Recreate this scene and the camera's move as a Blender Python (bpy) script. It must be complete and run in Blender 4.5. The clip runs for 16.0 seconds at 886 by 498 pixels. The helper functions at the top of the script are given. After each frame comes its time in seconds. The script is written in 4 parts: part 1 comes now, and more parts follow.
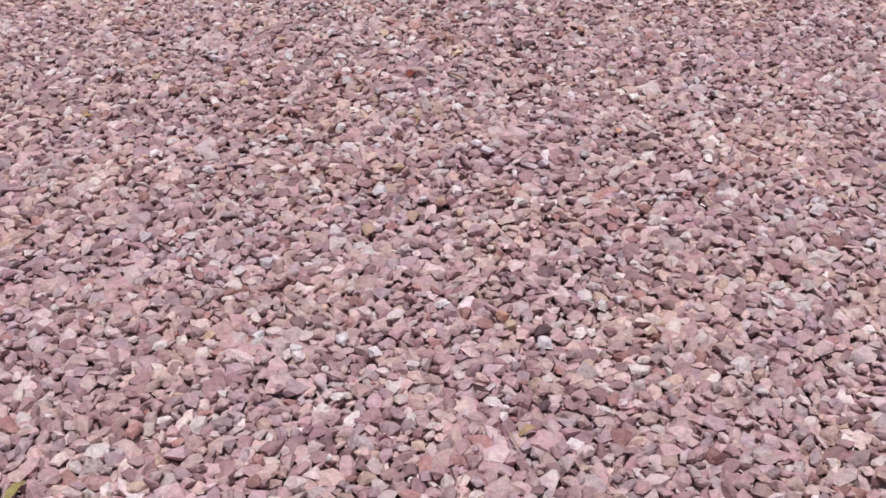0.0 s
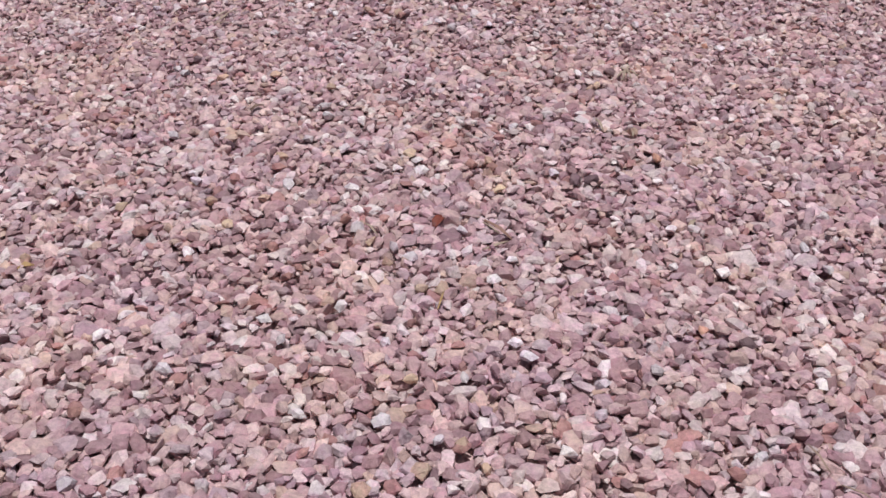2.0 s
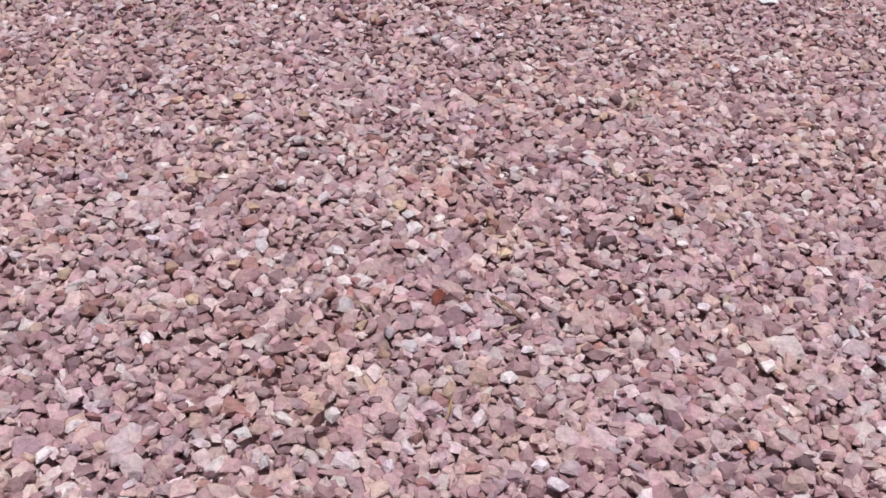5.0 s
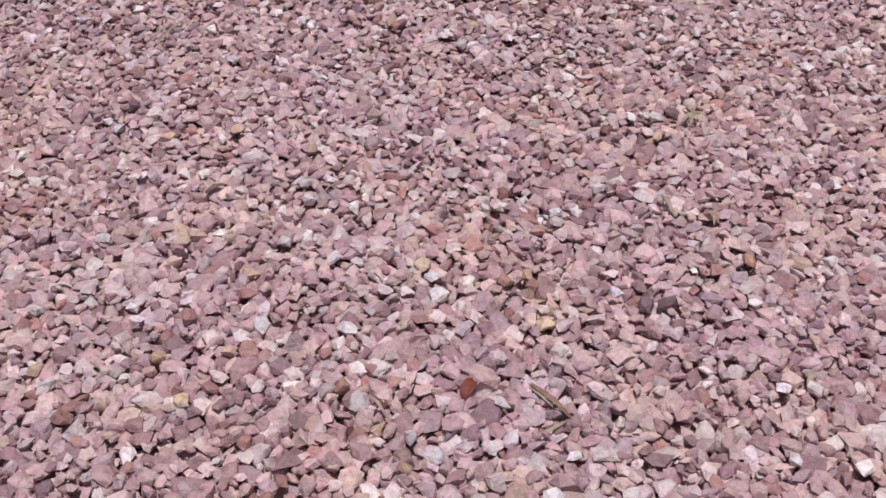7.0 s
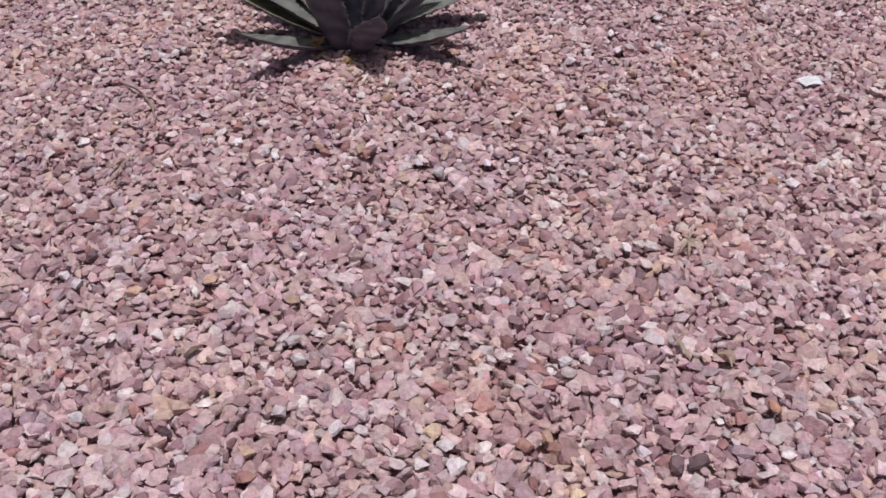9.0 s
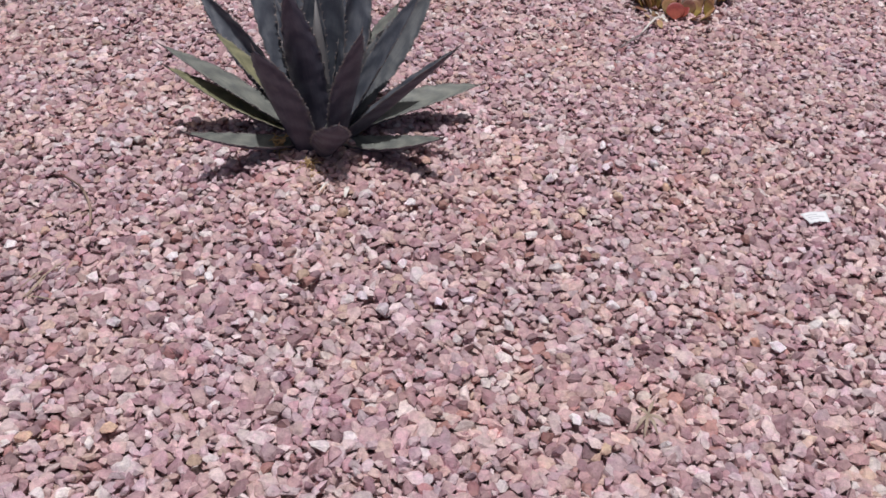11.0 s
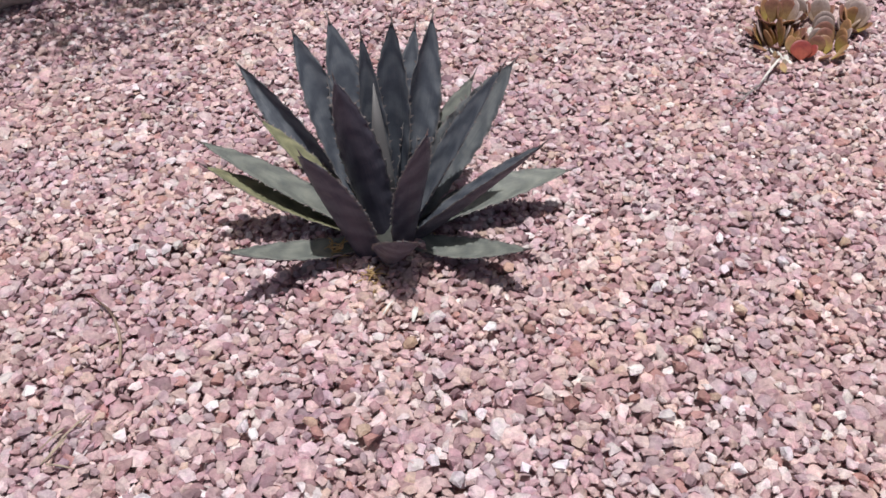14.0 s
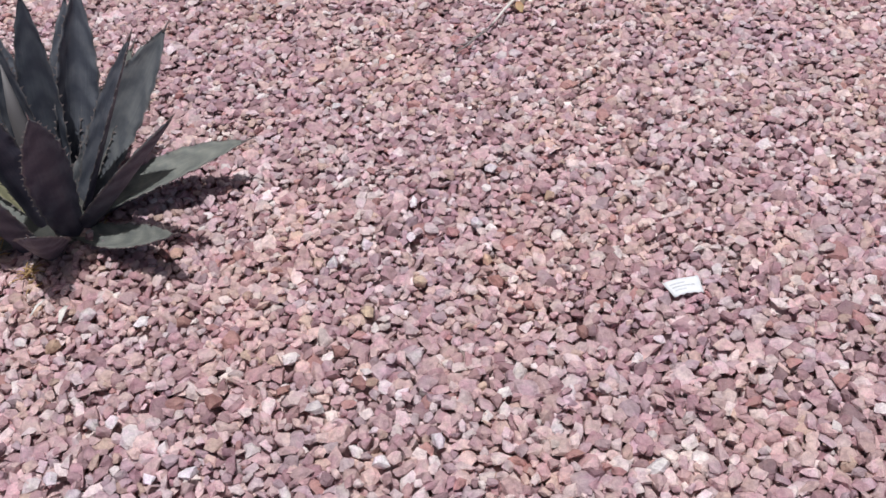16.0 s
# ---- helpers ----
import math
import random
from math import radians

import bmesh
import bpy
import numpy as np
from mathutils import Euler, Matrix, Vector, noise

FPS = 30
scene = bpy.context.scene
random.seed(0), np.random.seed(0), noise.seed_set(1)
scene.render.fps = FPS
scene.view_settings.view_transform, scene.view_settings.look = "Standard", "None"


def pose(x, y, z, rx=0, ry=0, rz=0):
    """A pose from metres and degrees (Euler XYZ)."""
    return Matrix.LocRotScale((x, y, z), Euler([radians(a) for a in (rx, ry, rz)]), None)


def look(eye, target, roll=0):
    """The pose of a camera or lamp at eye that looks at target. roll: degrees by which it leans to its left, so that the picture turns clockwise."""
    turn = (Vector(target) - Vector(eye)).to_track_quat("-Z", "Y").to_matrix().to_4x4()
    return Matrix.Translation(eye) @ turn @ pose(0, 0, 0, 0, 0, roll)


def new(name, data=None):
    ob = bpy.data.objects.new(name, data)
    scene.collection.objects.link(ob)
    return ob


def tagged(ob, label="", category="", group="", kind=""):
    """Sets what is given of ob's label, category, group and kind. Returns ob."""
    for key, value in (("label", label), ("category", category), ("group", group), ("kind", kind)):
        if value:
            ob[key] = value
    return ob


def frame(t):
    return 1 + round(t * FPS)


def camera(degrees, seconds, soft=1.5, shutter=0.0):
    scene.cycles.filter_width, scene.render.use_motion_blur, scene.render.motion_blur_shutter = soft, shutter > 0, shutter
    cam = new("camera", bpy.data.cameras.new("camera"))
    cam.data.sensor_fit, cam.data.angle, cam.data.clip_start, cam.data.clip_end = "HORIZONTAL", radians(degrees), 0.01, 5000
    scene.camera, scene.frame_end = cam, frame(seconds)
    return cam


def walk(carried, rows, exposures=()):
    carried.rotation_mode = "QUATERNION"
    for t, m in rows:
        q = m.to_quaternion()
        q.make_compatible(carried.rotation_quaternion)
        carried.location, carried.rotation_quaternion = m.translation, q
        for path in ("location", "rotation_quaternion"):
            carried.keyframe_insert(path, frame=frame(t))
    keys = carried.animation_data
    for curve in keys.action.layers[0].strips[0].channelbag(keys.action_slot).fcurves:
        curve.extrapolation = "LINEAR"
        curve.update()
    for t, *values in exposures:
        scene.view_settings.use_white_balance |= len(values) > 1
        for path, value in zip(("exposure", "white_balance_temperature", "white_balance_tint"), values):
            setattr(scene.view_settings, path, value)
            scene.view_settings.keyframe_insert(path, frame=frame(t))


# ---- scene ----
import itertools

cam = camera(42.7, 16.0, soft=1.58)
PATH = [
    (0, (-0.008, -4.476, 1.377), (0.104, -2.819, 0.263), -1.0),
    (0.5, (-0.031, -4.224, 1.394), (0.178, -2.556, 0.31), -1.1),
    (1, (-0.016, -4.06, 1.386), (0.173, -2.409, 0.273), -0.5),
    (1.5, (0.053, -3.806, 1.392), (0.155, -2.154, 0.269), -0.4),
    (2, (0.086, -3.644, 1.416), (0.111, -2.013, 0.258), -0.0),
    (2.5, (0.068, -3.485, 1.404), (0.15, -1.875, 0.22), 1.0),
    (3, (-0.024, -3.307, 1.427), (0.148, -1.721, 0.221), -0.1),
    (3.5, (-0.061, -3.246, 1.426), (0.188, -1.691, 0.193), 0.4),
    (4, (-0.097, -3.227, 1.456), (0.052, -1.653, 0.23), 0.9),
    (4.2, (-0.093, -3.233, 1.458), (0.059, -1.654, 0.24), 3.5),
    (6.3, (0.035, -2.952, 1.421), (0.094, -1.457, 0.094), -0.7),
    (6.5, (0.039, -2.901, 1.433), (0.039, -1.399, 0.112), -0.6),
    (7, (0.021, -2.764, 1.429), (0.08, -1.294, 0.074), -0.8),
    (7.5, (-0.084, -2.602, 1.423), (0.117, -1.176, 0.035), -0.7),
    (8, (-0.131, -2.552, 1.43), (0.196, -1.159, 0.034), -0.1),
    (8.5, (-0.16, -2.533, 1.441), (0.08, -1.099, 0.068), -0.6),
    (9, (-0.156, -2.513, 1.47), (0.097, -1.002, 0.185), 1.4),
    (9.2, (-0.158, -2.503, 1.471), (0.092, -0.979, 0.201), 0.8),
    (11.3, (0.13, -2.073, 1.557), (0.259, -0.551, 0.266), 3.4),
    (11.5, (0.126, -1.995, 1.547), (0.271, -0.473, 0.257), 4.7),
    (12, (0.09, -1.807, 1.552), (0.22, -0.296, 0.248), 4.4),
    (12.5, (0.08, -1.69, 1.568), (0.219, -0.186, 0.258), 2.8),
    (13, (0.113, -1.647, 1.584), (0.175, -0.14, 0.271), 0.6),
    (13.5, (0.155, -1.644, 1.591), (0.155, -0.127, 0.288), -1.4),
    (14, (0.171, -1.652, 1.559), (0.147, -0.187, 0.198), -2.8),
    (14.5, (0.239, -1.656, 1.546), (0.275, -0.199, 0.177), -2.2),
    (15, (0.415, -1.667, 1.519), (0.468, -0.205, 0.155), -3.7),
    (15.5, (0.606, -1.645, 1.481), (0.62, -0.215, 0.083), -4.8),
    (16, (0.772, -1.51, 1.43), (0.745, -0.107, 0.005), -7.4),
]
walk(cam, [(t, look(eye, target, roll)) for t, eye, target, roll in PATH],
     exposures=[(0, -0.76, 6500, 10.5), (3.5, -0.73, 6500, 10.5), (6.5, -0.79, 6500, 12.5), (8.4, -0.80, 6500, 12.5), (9.2, -0.86, 6500, 12.5), (11.3, -0.69, 6480, 9.5),
                (12.5, -0.53, 6500, 7.5), (13.5, -0.47, 6500, 6), (14, -0.43, 6500, 5.5), (15, -0.59, 6400, 8), (16, -0.62, 6380, 8)])

# ---- sky, sun ----
w = bpy.data.worlds.new("sky")
scene.world = w
w.use_nodes = True
sky = w.node_tree.nodes.new("ShaderNodeTexSky")
sky.sky_type, sky.sun_disc = "NISHITA", False
SUN_FALL = Vector((-0.02, 0.005, -1.0))  # the way of the sunlight: midsummer noon, overhead
sky.air_density, sky.dust_density, sky.ozone_density = 0.62, 4.2, 0.35  # summer haze
sky.sun_elevation = math.asin(1 / SUN_FALL.length)
sky.sun_rotation = math.atan2(-SUN_FALL.x, -SUN_FALL.y)
w.node_tree.links.new(sky.outputs[0], w.node_tree.nodes["Background"].inputs[0])
w.node_tree.nodes["Background"].inputs[1].default_value = 0.075
sun = new("sun", bpy.data.lights.new("sun", "SUN"))
sun.data.energy, sun.data.angle, sun.data.color = 5.0, radians(0.5), (0.985, 0.965, 0.985)
sun.matrix_world = look((0, 0, 20), Vector((0, 0, 20)) + SUN_FALL)


# ---- materials ----
def nodes_of(name, rough=0.8):
    m = bpy.data.materials.new(name)
    m.use_nodes = True
    nt = m.node_tree
    b = nt.nodes["Principled BSDF"]
    b.inputs["Roughness"].default_value = rough
    return m, nt, b


def node(nt, kind, **values):
    n = nt.nodes.new(kind)
    for key, value in values.items():
        n.inputs[key.replace("_", " ")].default_value = value
    return n


def ramp(nt, source, stops, steps=False):
    r = nt.nodes.new("ShaderNodeValToRGB")
    r.color_ramp.interpolation = "CONSTANT" if steps else "LINEAR"
    e = r.color_ramp.elements
    while len(e) < len(stops):
        e.new(0.5)
    for k, (p, c) in enumerate(stops):
        e[k].position, e[k].color = p, (*c, 1) if len(c) == 3 else c
    nt.links.new(source, r.inputs[0])
    return r.outputs[0]


def math_node(nt, op, a, b=None):
    n = nt.nodes.new("ShaderNodeMath")
    n.operation = op
    for k, v in enumerate((a, b)):
        if v is None:
            continue
        if isinstance(v, (int, float)):
            n.inputs[k].default_value = v
        else:
            nt.links.new(v, n.inputs[k])
    return n.outputs[0]


def mixed(nt, a, b, fac, how="MIX"):
    n = nt.nodes.new("ShaderNodeMix")
    n.data_type, n.blend_type = "RGBA", how
    for socket, v in ((n.inputs["Factor"], fac), (n.inputs[6], a), (n.inputs[7], b)):
        if isinstance(v, (int, float)):
            socket.default_value = v
        elif isinstance(v, tuple):
            socket.default_value = (*v, 1)
        else:
            nt.links.new(v, socket)
    return n.outputs[2]


def grain(nt, scale, detail=4.0, rough=0.6, vector=None):
    n = node(nt, "ShaderNodeTexNoise", Scale=scale, Detail=detail, Roughness=rough)
    if vector is None:
        vector = nt.nodes.new("ShaderNodeNewGeometry").outputs["Position"]
    nt.links.new(vector, n.inputs["Vector"])
    return n.outputs["Fac"]


def bumped(nt, b, height, distance, strength=1.0):
    n = node(nt, "ShaderNodeBump", Strength=strength, Distance=distance)
    nt.links.new(height, n.inputs["Height"])
    nt.links.new(n.outputs[0], b.inputs["Normal"])


# crushed pink granite: many stones, each with a tone of its own
GRANITE = [
    (0.00, (0.560, 0.386, 0.390)), (0.12, (0.488, 0.318, 0.332)), (0.23, (0.625, 0.462, 0.448)),
    (0.33, (0.410, 0.255, 0.265)), (0.40, (0.592, 0.424, 0.408)), (0.48, (0.665, 0.520, 0.518)),
    (0.57, (0.500, 0.356, 0.384)), (0.64, (0.600, 0.432, 0.400)), (0.70, (0.370, 0.235, 0.252)),
    (0.75, (0.690, 0.575, 0.565)), (0.81, (0.560, 0.445, 0.462)), (0.86, (0.440, 0.242, 0.228)),
    (0.885, (0.745, 0.660, 0.652)), (0.92, (0.570, 0.412, 0.352)), (0.945, (0.440, 0.325, 0.350)),
    (0.975, (0.310, 0.200, 0.215)),
]


def stone_material(name, tones, single=False):
    m, nt, b = nodes_of(name, 0.58)
    geo = nt.nodes.new("ShaderNodeNewGeometry")
    if single:
        rand = nt.nodes.new("ShaderNodeObjectInfo").outputs["Random"]
    else:
        rand = geo.outputs["Random Per Island"]
    tone = ramp(nt, rand, tones, steps=not single)
    second = math_node(nt, "FRACT", math_node(nt, "MULTIPLY", rand, 613.7))
    shade = ramp(nt, second, [(0, (0.79, 0.78, 0.79)), (0.5, (0.97, 0.97, 0.98)), (1, (1.22, 1.22, 1.23))])
    tone = mixed(nt, tone, shade, 1.0, "MULTIPLY")
    mottle = ramp(nt, grain(nt, 85, 4, 0.6), [(0.30, (0.74, 0.68, 0.70)), (0.47, (0.98, 0.97, 0.98)), (0.66, (1.22, 1.21, 1.19))])
    tone = mixed(nt, tone, mottle, 0.85, "MULTIPLY")
    vein = ramp(nt, grain(nt, 38, 3, 0.6), [(0.36, (1.04, 0.94, 1.01)), (0.5, (1, 1, 1)), (0.64, (1.02, 1.04, 0.99))])
    tone = mixed(nt, tone, vein, 1.0, "MULTIPLY")
    dust = ramp(nt, grain(nt, 420, 2, 0.5), [(0.32, (0.80, 0.78, 0.79)), (0.5, (1, 1, 1)), (0.68, (1.18, 1.18, 1.18))])
    tone = mixed(nt, tone, dust, 0.55, "MULTIPLY")
    broad = ramp(nt, grain(nt, 3.2, 3, 0.55), [(0.34, (0.96, 0.935, 0.98)), (0.5, (1, 1, 1)), (0.66, (1.05, 1.03, 0.97))])
    tone = mixed(nt, tone, broad, 1.0, "MULTIPLY")
    nt.links.new(tone, b.inputs["Base Color"])
    b.inputs["Specular IOR Level"].default_value = 0.5
    worn = math_node(nt, "ADD", grain(nt, 62, 3, 0.6), math_node(nt, "MULTIPLY", grain(nt, 210, 4, 0.7), 0.35))
    bumped(nt, b, worn, 0.009, 0.75)
    return m


M_GRAVEL = stone_material("pink_granite_gravel", GRANITE)
M_PALE = stone_material("pale_quartz", [(0, (0.69, 0.62, 0.63)), (1, (0.82, 0.77, 0.785))], single=True)
M_OCHRE = stone_material("ochre_stone", [(0, (0.55, 0.37, 0.28)), (1, (0.60, 0.46, 0.34))], single=True)
M_RUST = stone_material("rust_red_stone", [(0, (0.32, 0.165, 0.150)), (1, (0.42, 0.235, 0.205))], single=True)
M_ORANGE = stone_material("bright_orange_stone", [(0, (0.58, 0.31, 0.22)), (1, (0.63, 0.36, 0.26))], single=True)
M_PLUM = stone_material("dark_plum_stone", [(0, (0.14, 0.080, 0.095)), (1, (0.20, 0.13, 0.14))], single=True)


def soil_material():
    """The bed of fines and chips under the stones, which goes on as open gravel far away."""
    m, nt, b = nodes_of("gravel_bed", 0.95)
    pos = nt.nodes.new("ShaderNodeNewGeometry").outputs["Position"]
    cells = node(nt, "ShaderNodeTexVoronoi", Scale=42.0)
    nt.links.new(pos, cells.inputs["Vector"])
    pick = nt.nodes.new("ShaderNodeSeparateColor")
    nt.links.new(cells.outputs["Color"], pick.inputs[0])
    tone = ramp(nt, pick.outputs[0], GRANITE, steps=True)
    tone = mixed(nt, tone, (1.06, 1.05, 1.04), 1.0, "MULTIPLY")
    broad = ramp(nt, grain(nt, 0.35, 4), [(0.3, (0.86, 0.84, 0.85)), (0.7, (1.1, 1.08, 1.05))])
    nt.links.new(mixed(nt, tone, broad, 1.0, "MULTIPLY"), b.inputs["Base Color"])
    bumped(nt, b, math_node(nt, "SUBTRACT", 1.0, cells.outputs["Distance"]), 0.02)
    return m


M_SOIL = soil_material()


def asphalt_material():
    m, nt, b = nodes_of("worn_grey_asphalt", 0.9)
    pos = nt.nodes.new("ShaderNodeNewGeometry").outputs["Position"]
    cells = node(nt, "ShaderNodeTexVoronoi", Scale=110.0)
    nt.links.new(pos, cells.inputs["Vector"])
    pick = nt.nodes.new("ShaderNodeSeparateColor")
    nt.links.new(cells.outputs["Color"], pick.inputs[0])
    tone = ramp(nt, pick.outputs[1], [(0, (0.15, 0.17, 0.175)), (0.6, (0.25, 0.275, 0.275)), (0.9, (0.42, 0.43, 0.42)), (1, (0.55, 0.55, 0.53))])
    worn = ramp(nt, grain(nt, 5, 5), [(0.35, (0.85, 0.86, 0.88)), (0.65, (1.12, 1.12, 1.1))])
    nt.links.new(mixed(nt, tone, worn, 1.0, "MULTIPLY"), b.inputs["Base Color"])
    bumped(nt, b, math_node(nt, "SUBTRACT", 1.0, cells.outputs["Distance"]), 0.006)
    return m


M_ASPHALT = asphalt_material()


def agave_material(name, deep, pale):
    """Waxy blue-grey leaf skin: bud prints across the leaf, fibres and scuffs."""
    m, nt, b = nodes_of(name, 0.55)
    uv = nt.nodes.new("ShaderNodeUVMap").outputs[0]
    split = nt.nodes.new("ShaderNodeSeparateXYZ")
    nt.links.new(uv, split.inputs[0])
    wob = math_node(nt, "MULTIPLY", grain(nt, 18, 2), 0.22)
    bend = math_node(nt, "MULTIPLY", math_node(nt, "POWER", math_node(nt, "ABSOLUTE", math_node(nt, "SUBTRACT", split.outputs[1], 0.5)), 2.0), 0.8)
    along = math_node(nt, "ADD", math_node(nt, "ADD", split.outputs[0], wob), bend)
    wave = math_node(nt, "SINE", math_node(nt, "MULTIPLY", along, 30.0))
    band = ramp(nt, math_node(nt, "ADD", math_node(nt, "MULTIPLY", wave, 0.5), 0.5), [(0.1, deep), (0.9, pale)])
    skin = ramp(nt, grain(nt, 55, 5, 0.65), [(0.3, (0.80, 0.82, 0.84)), (0.7, (1.15, 1.13, 1.08))])
    tone = mixed(nt, band, skin, 1.0, "MULTIPLY")
    stretch = nt.nodes.new("ShaderNodeMapping")
    stretch.inputs["Scale"].default_value = (3.0, 34.0, 1.0)
    nt.links.new(uv, stretch.inputs["Vector"])
    fibre = grain(nt, 1.0, 4, 0.6, stretch.outputs[0])
    tone = mixed(nt, tone, ramp(nt, fibre, [(0.3, (0.84, 0.85, 0.86)), (0.7, (1.14, 1.13, 1.12))]), 1.0, "MULTIPLY")
    scuff = ramp(nt, grain(nt, 14, 6, 0.7), [(0.60, (0, 0, 0)), (0.72, (0.35, 0.35, 0.35))])
    tone = mixed(nt, tone, (0.19, 0.19, 0.195), scuff)
    rim = ramp(nt, math_node(nt, "ABSOLUTE", math_node(nt, "SUBTRACT", split.outputs[1], 0.5)), [(0.455, (0, 0, 0)), (0.49, (0.7, 0.7, 0.7))])
    tone = mixed(nt, tone, (0.20, 0.185, 0.18), rim)
    nt.links.new(tone, b.inputs["Base Color"])
    b.inputs["Specular IOR Level"].default_value = 0.4
    bumped(nt, b, math_node(nt, "ADD", fibre, math_node(nt, "MULTIPLY", grain(nt, 90, 4), 0.5)), 0.002, 0.6)
    return m


# upper skins: old low leaves greener; sunlit leaves also coloured paler, shaded ones darker
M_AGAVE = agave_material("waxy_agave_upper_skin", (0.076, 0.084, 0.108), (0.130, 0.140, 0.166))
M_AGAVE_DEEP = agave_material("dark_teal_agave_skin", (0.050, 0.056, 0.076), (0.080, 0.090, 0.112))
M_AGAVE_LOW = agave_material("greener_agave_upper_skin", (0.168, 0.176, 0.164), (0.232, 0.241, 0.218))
M_AGAVE_SIDE = agave_material("sunlit_tone_agave_upper_skin", (0.110, 0.118, 0.132), (0.165, 0.174, 0.184))
# underside skin: shade and pink bounce off the gravel are in its dark purple
M_AGAVE_BACK = agave_material("shade_toned_agave_underside", (0.070, 0.065, 0.094), (0.112, 0.106, 0.142))


M_AGAVE_OLIVE = agave_material("olive_agave_skin", (0.21, 0.205, 0.125), (0.29, 0.28, 0.17))


def plain_material(name, low, high, scale, rough=0.8, bump=0.001):
    m, nt, b = nodes_of(name, rough)
    nt.links.new(ramp(nt, grain(nt, scale, 5, 0.65), [(0.3, low), (0.7, high)]), b.inputs["Base Color"])
    if bump:
        bumped(nt, b, grain(nt, scale * 2.5, 5), bump)
    return m


def paddle_material(name, foot, rim):
    """A thick waxy leaf that reddens from its foot to its sun-burnt rim."""
    m, nt, b = nodes_of(name, 0.5)
    split = nt.nodes.new("ShaderNodeSeparateXYZ")
    nt.links.new(nt.nodes.new("ShaderNodeTexCoord").outputs["Generated"], split.inputs[0])
    up = math_node(nt, "ADD", split.outputs[2], math_node(nt, "MULTIPLY", math_node(nt, "SUBTRACT", grain(nt, 45, 4), 0.5), 0.7))
    tone = ramp(nt, up, [(0.25, foot), (0.85, rim)])
    skin = ramp(nt, grain(nt, 130, 4), [(0.3, (0.78, 0.76, 0.76)), (0.7, (1.2, 1.2, 1.2))])
    nt.links.new(mixed(nt, tone, skin, 1.0, "MULTIPLY"), b.inputs["Base Color"])
    return m


M_SPINE = plain_material("grey_brown_spine", (0.11, 0.085, 0.085), (0.30, 0.26, 0.25), 60, 0.5)
M_CORE = plain_material("pale_agave_heart", (0.07, 0.075, 0.07), (0.13, 0.13, 0.11), 40)
M_STRAW = plain_material("dry_golden_straw", (0.34, 0.21, 0.09), (0.54, 0.37, 0.18), 80)
M_TWIG = plain_material("grey_brown_twig", (0.10, 0.06, 0.05), (0.24, 0.16, 0.12), 90)
M_GREYTWIG = plain_material("sun_greyed_twig", (0.20, 0.17, 0.165), (0.36, 0.32, 0.31), 90)
M_BARE = plain_material("bleached_white_stem", (0.68, 0.63, 0.58), (0.86, 0.83, 0.78), 60)
M_REDLEAF = plain_material("dry_maroon_leaf", (0.13, 0.025, 0.018), (0.26, 0.06, 0.035), 90, 0.6)
M_TANLEAF = plain_material("dry_tan_leaf", (0.36, 0.23, 0.13), (0.52, 0.37, 0.23), 70, 0.7)
M_BAREWOOD = plain_material("tan_bare_wood", (0.26, 0.18, 0.14), (0.42, 0.31, 0.25), 90)
M_PALESTRAW = plain_material("pale_dry_straw", (0.32, 0.24, 0.18), (0.46, 0.37, 0.29), 90, 0.7)
M_BROWNLEAF = plain_material("dry_brown_pod", (0.18, 0.095, 0.075), (0.36, 0.22, 0.17), 70, 0.7)
M_PAPER = plain_material("white_paper", (0.78, 0.79, 0.81), (0.86, 0.87, 0.88), 50, 0.9, 0.0)
M_PRINT = plain_material("faded_grey_print", (0.62, 0.63, 0.66), (0.72, 0.73, 0.76), 200, 0.9, 0.0)
M_BRONZE = paddle_material("bronze_green_succulent", (0.42, 0.33, 0.09), (0.25, 0.12, 0.062))
M_RUSSET = paddle_material("russet_succulent", (0.34, 0.23, 0.10), (0.23, 0.10, 0.075))
M_ASHEN = paddle_material("sun_greyed_succulent", (0.34, 0.24, 0.16), (0.36, 0.27, 0.25))
M_SCARLET = paddle_material("scarlet_succulent", (0.38, 0.095, 0.06), (0.25, 0.036, 0.032))
M_AMBER = paddle_material("amber_succulent", (0.50, 0.37, 0.18), (0.42, 0.22, 0.11))
M_BOULDER = plain_material("weathered_grey_boulder", (0.38, 0.34, 0.32), (0.64, 0.59, 0.56), 9, 0.9, 0.02)
M_BARK = plain_material("grey_brown_bark", (0.06, 0.045, 0.035), (0.16, 0.12, 0.09), 30, 0.95, 0.01)
M_FOLIAGE = plain_material("olive_foliage", (0.05, 0.065, 0.022), (0.11, 0.12, 0.05), 12, 0.7, 0)
M_SHRUB = plain_material("olive_shrub_leaf", (0.25, 0.23, 0.135), (0.42, 0.385, 0.26), 30, 0.75, 0)
M_SHRUB_DRY = plain_material("dry_ochre_shrub_leaf", (0.26, 0.16, 0.075), (0.40, 0.27, 0.14), 30, 0.8, 0)


# ---- building helpers ----
def empty(name, place):
    ob = new(name)
    ob.location = place
    ob.empty_display_size = 0.05
    return ob


def part(name, bm, material, parent=None, label="", smooth=True):
    """One mesh object from a bmesh, under a thing or a part; its points are in the world's metres."""
    bmesh.ops.recalc_face_normals(bm, faces=bm.faces[:])
    me = bpy.data.meshes.new(name)
    bm.to_mesh(me)
    bm.free()
    me.materials.append(material)
    if smooth:
        me.shade_smooth()
    ob = new(name, me)
    if parent is not None:
        ob.parent = parent
        top = Vector((0, 0, 0))
        p = parent
        while p is not None:
            top += p.location
            p = p.parent
        me.transform(Matrix.Translation(-top))
    if label:
        ob["label"] = label
    return ob


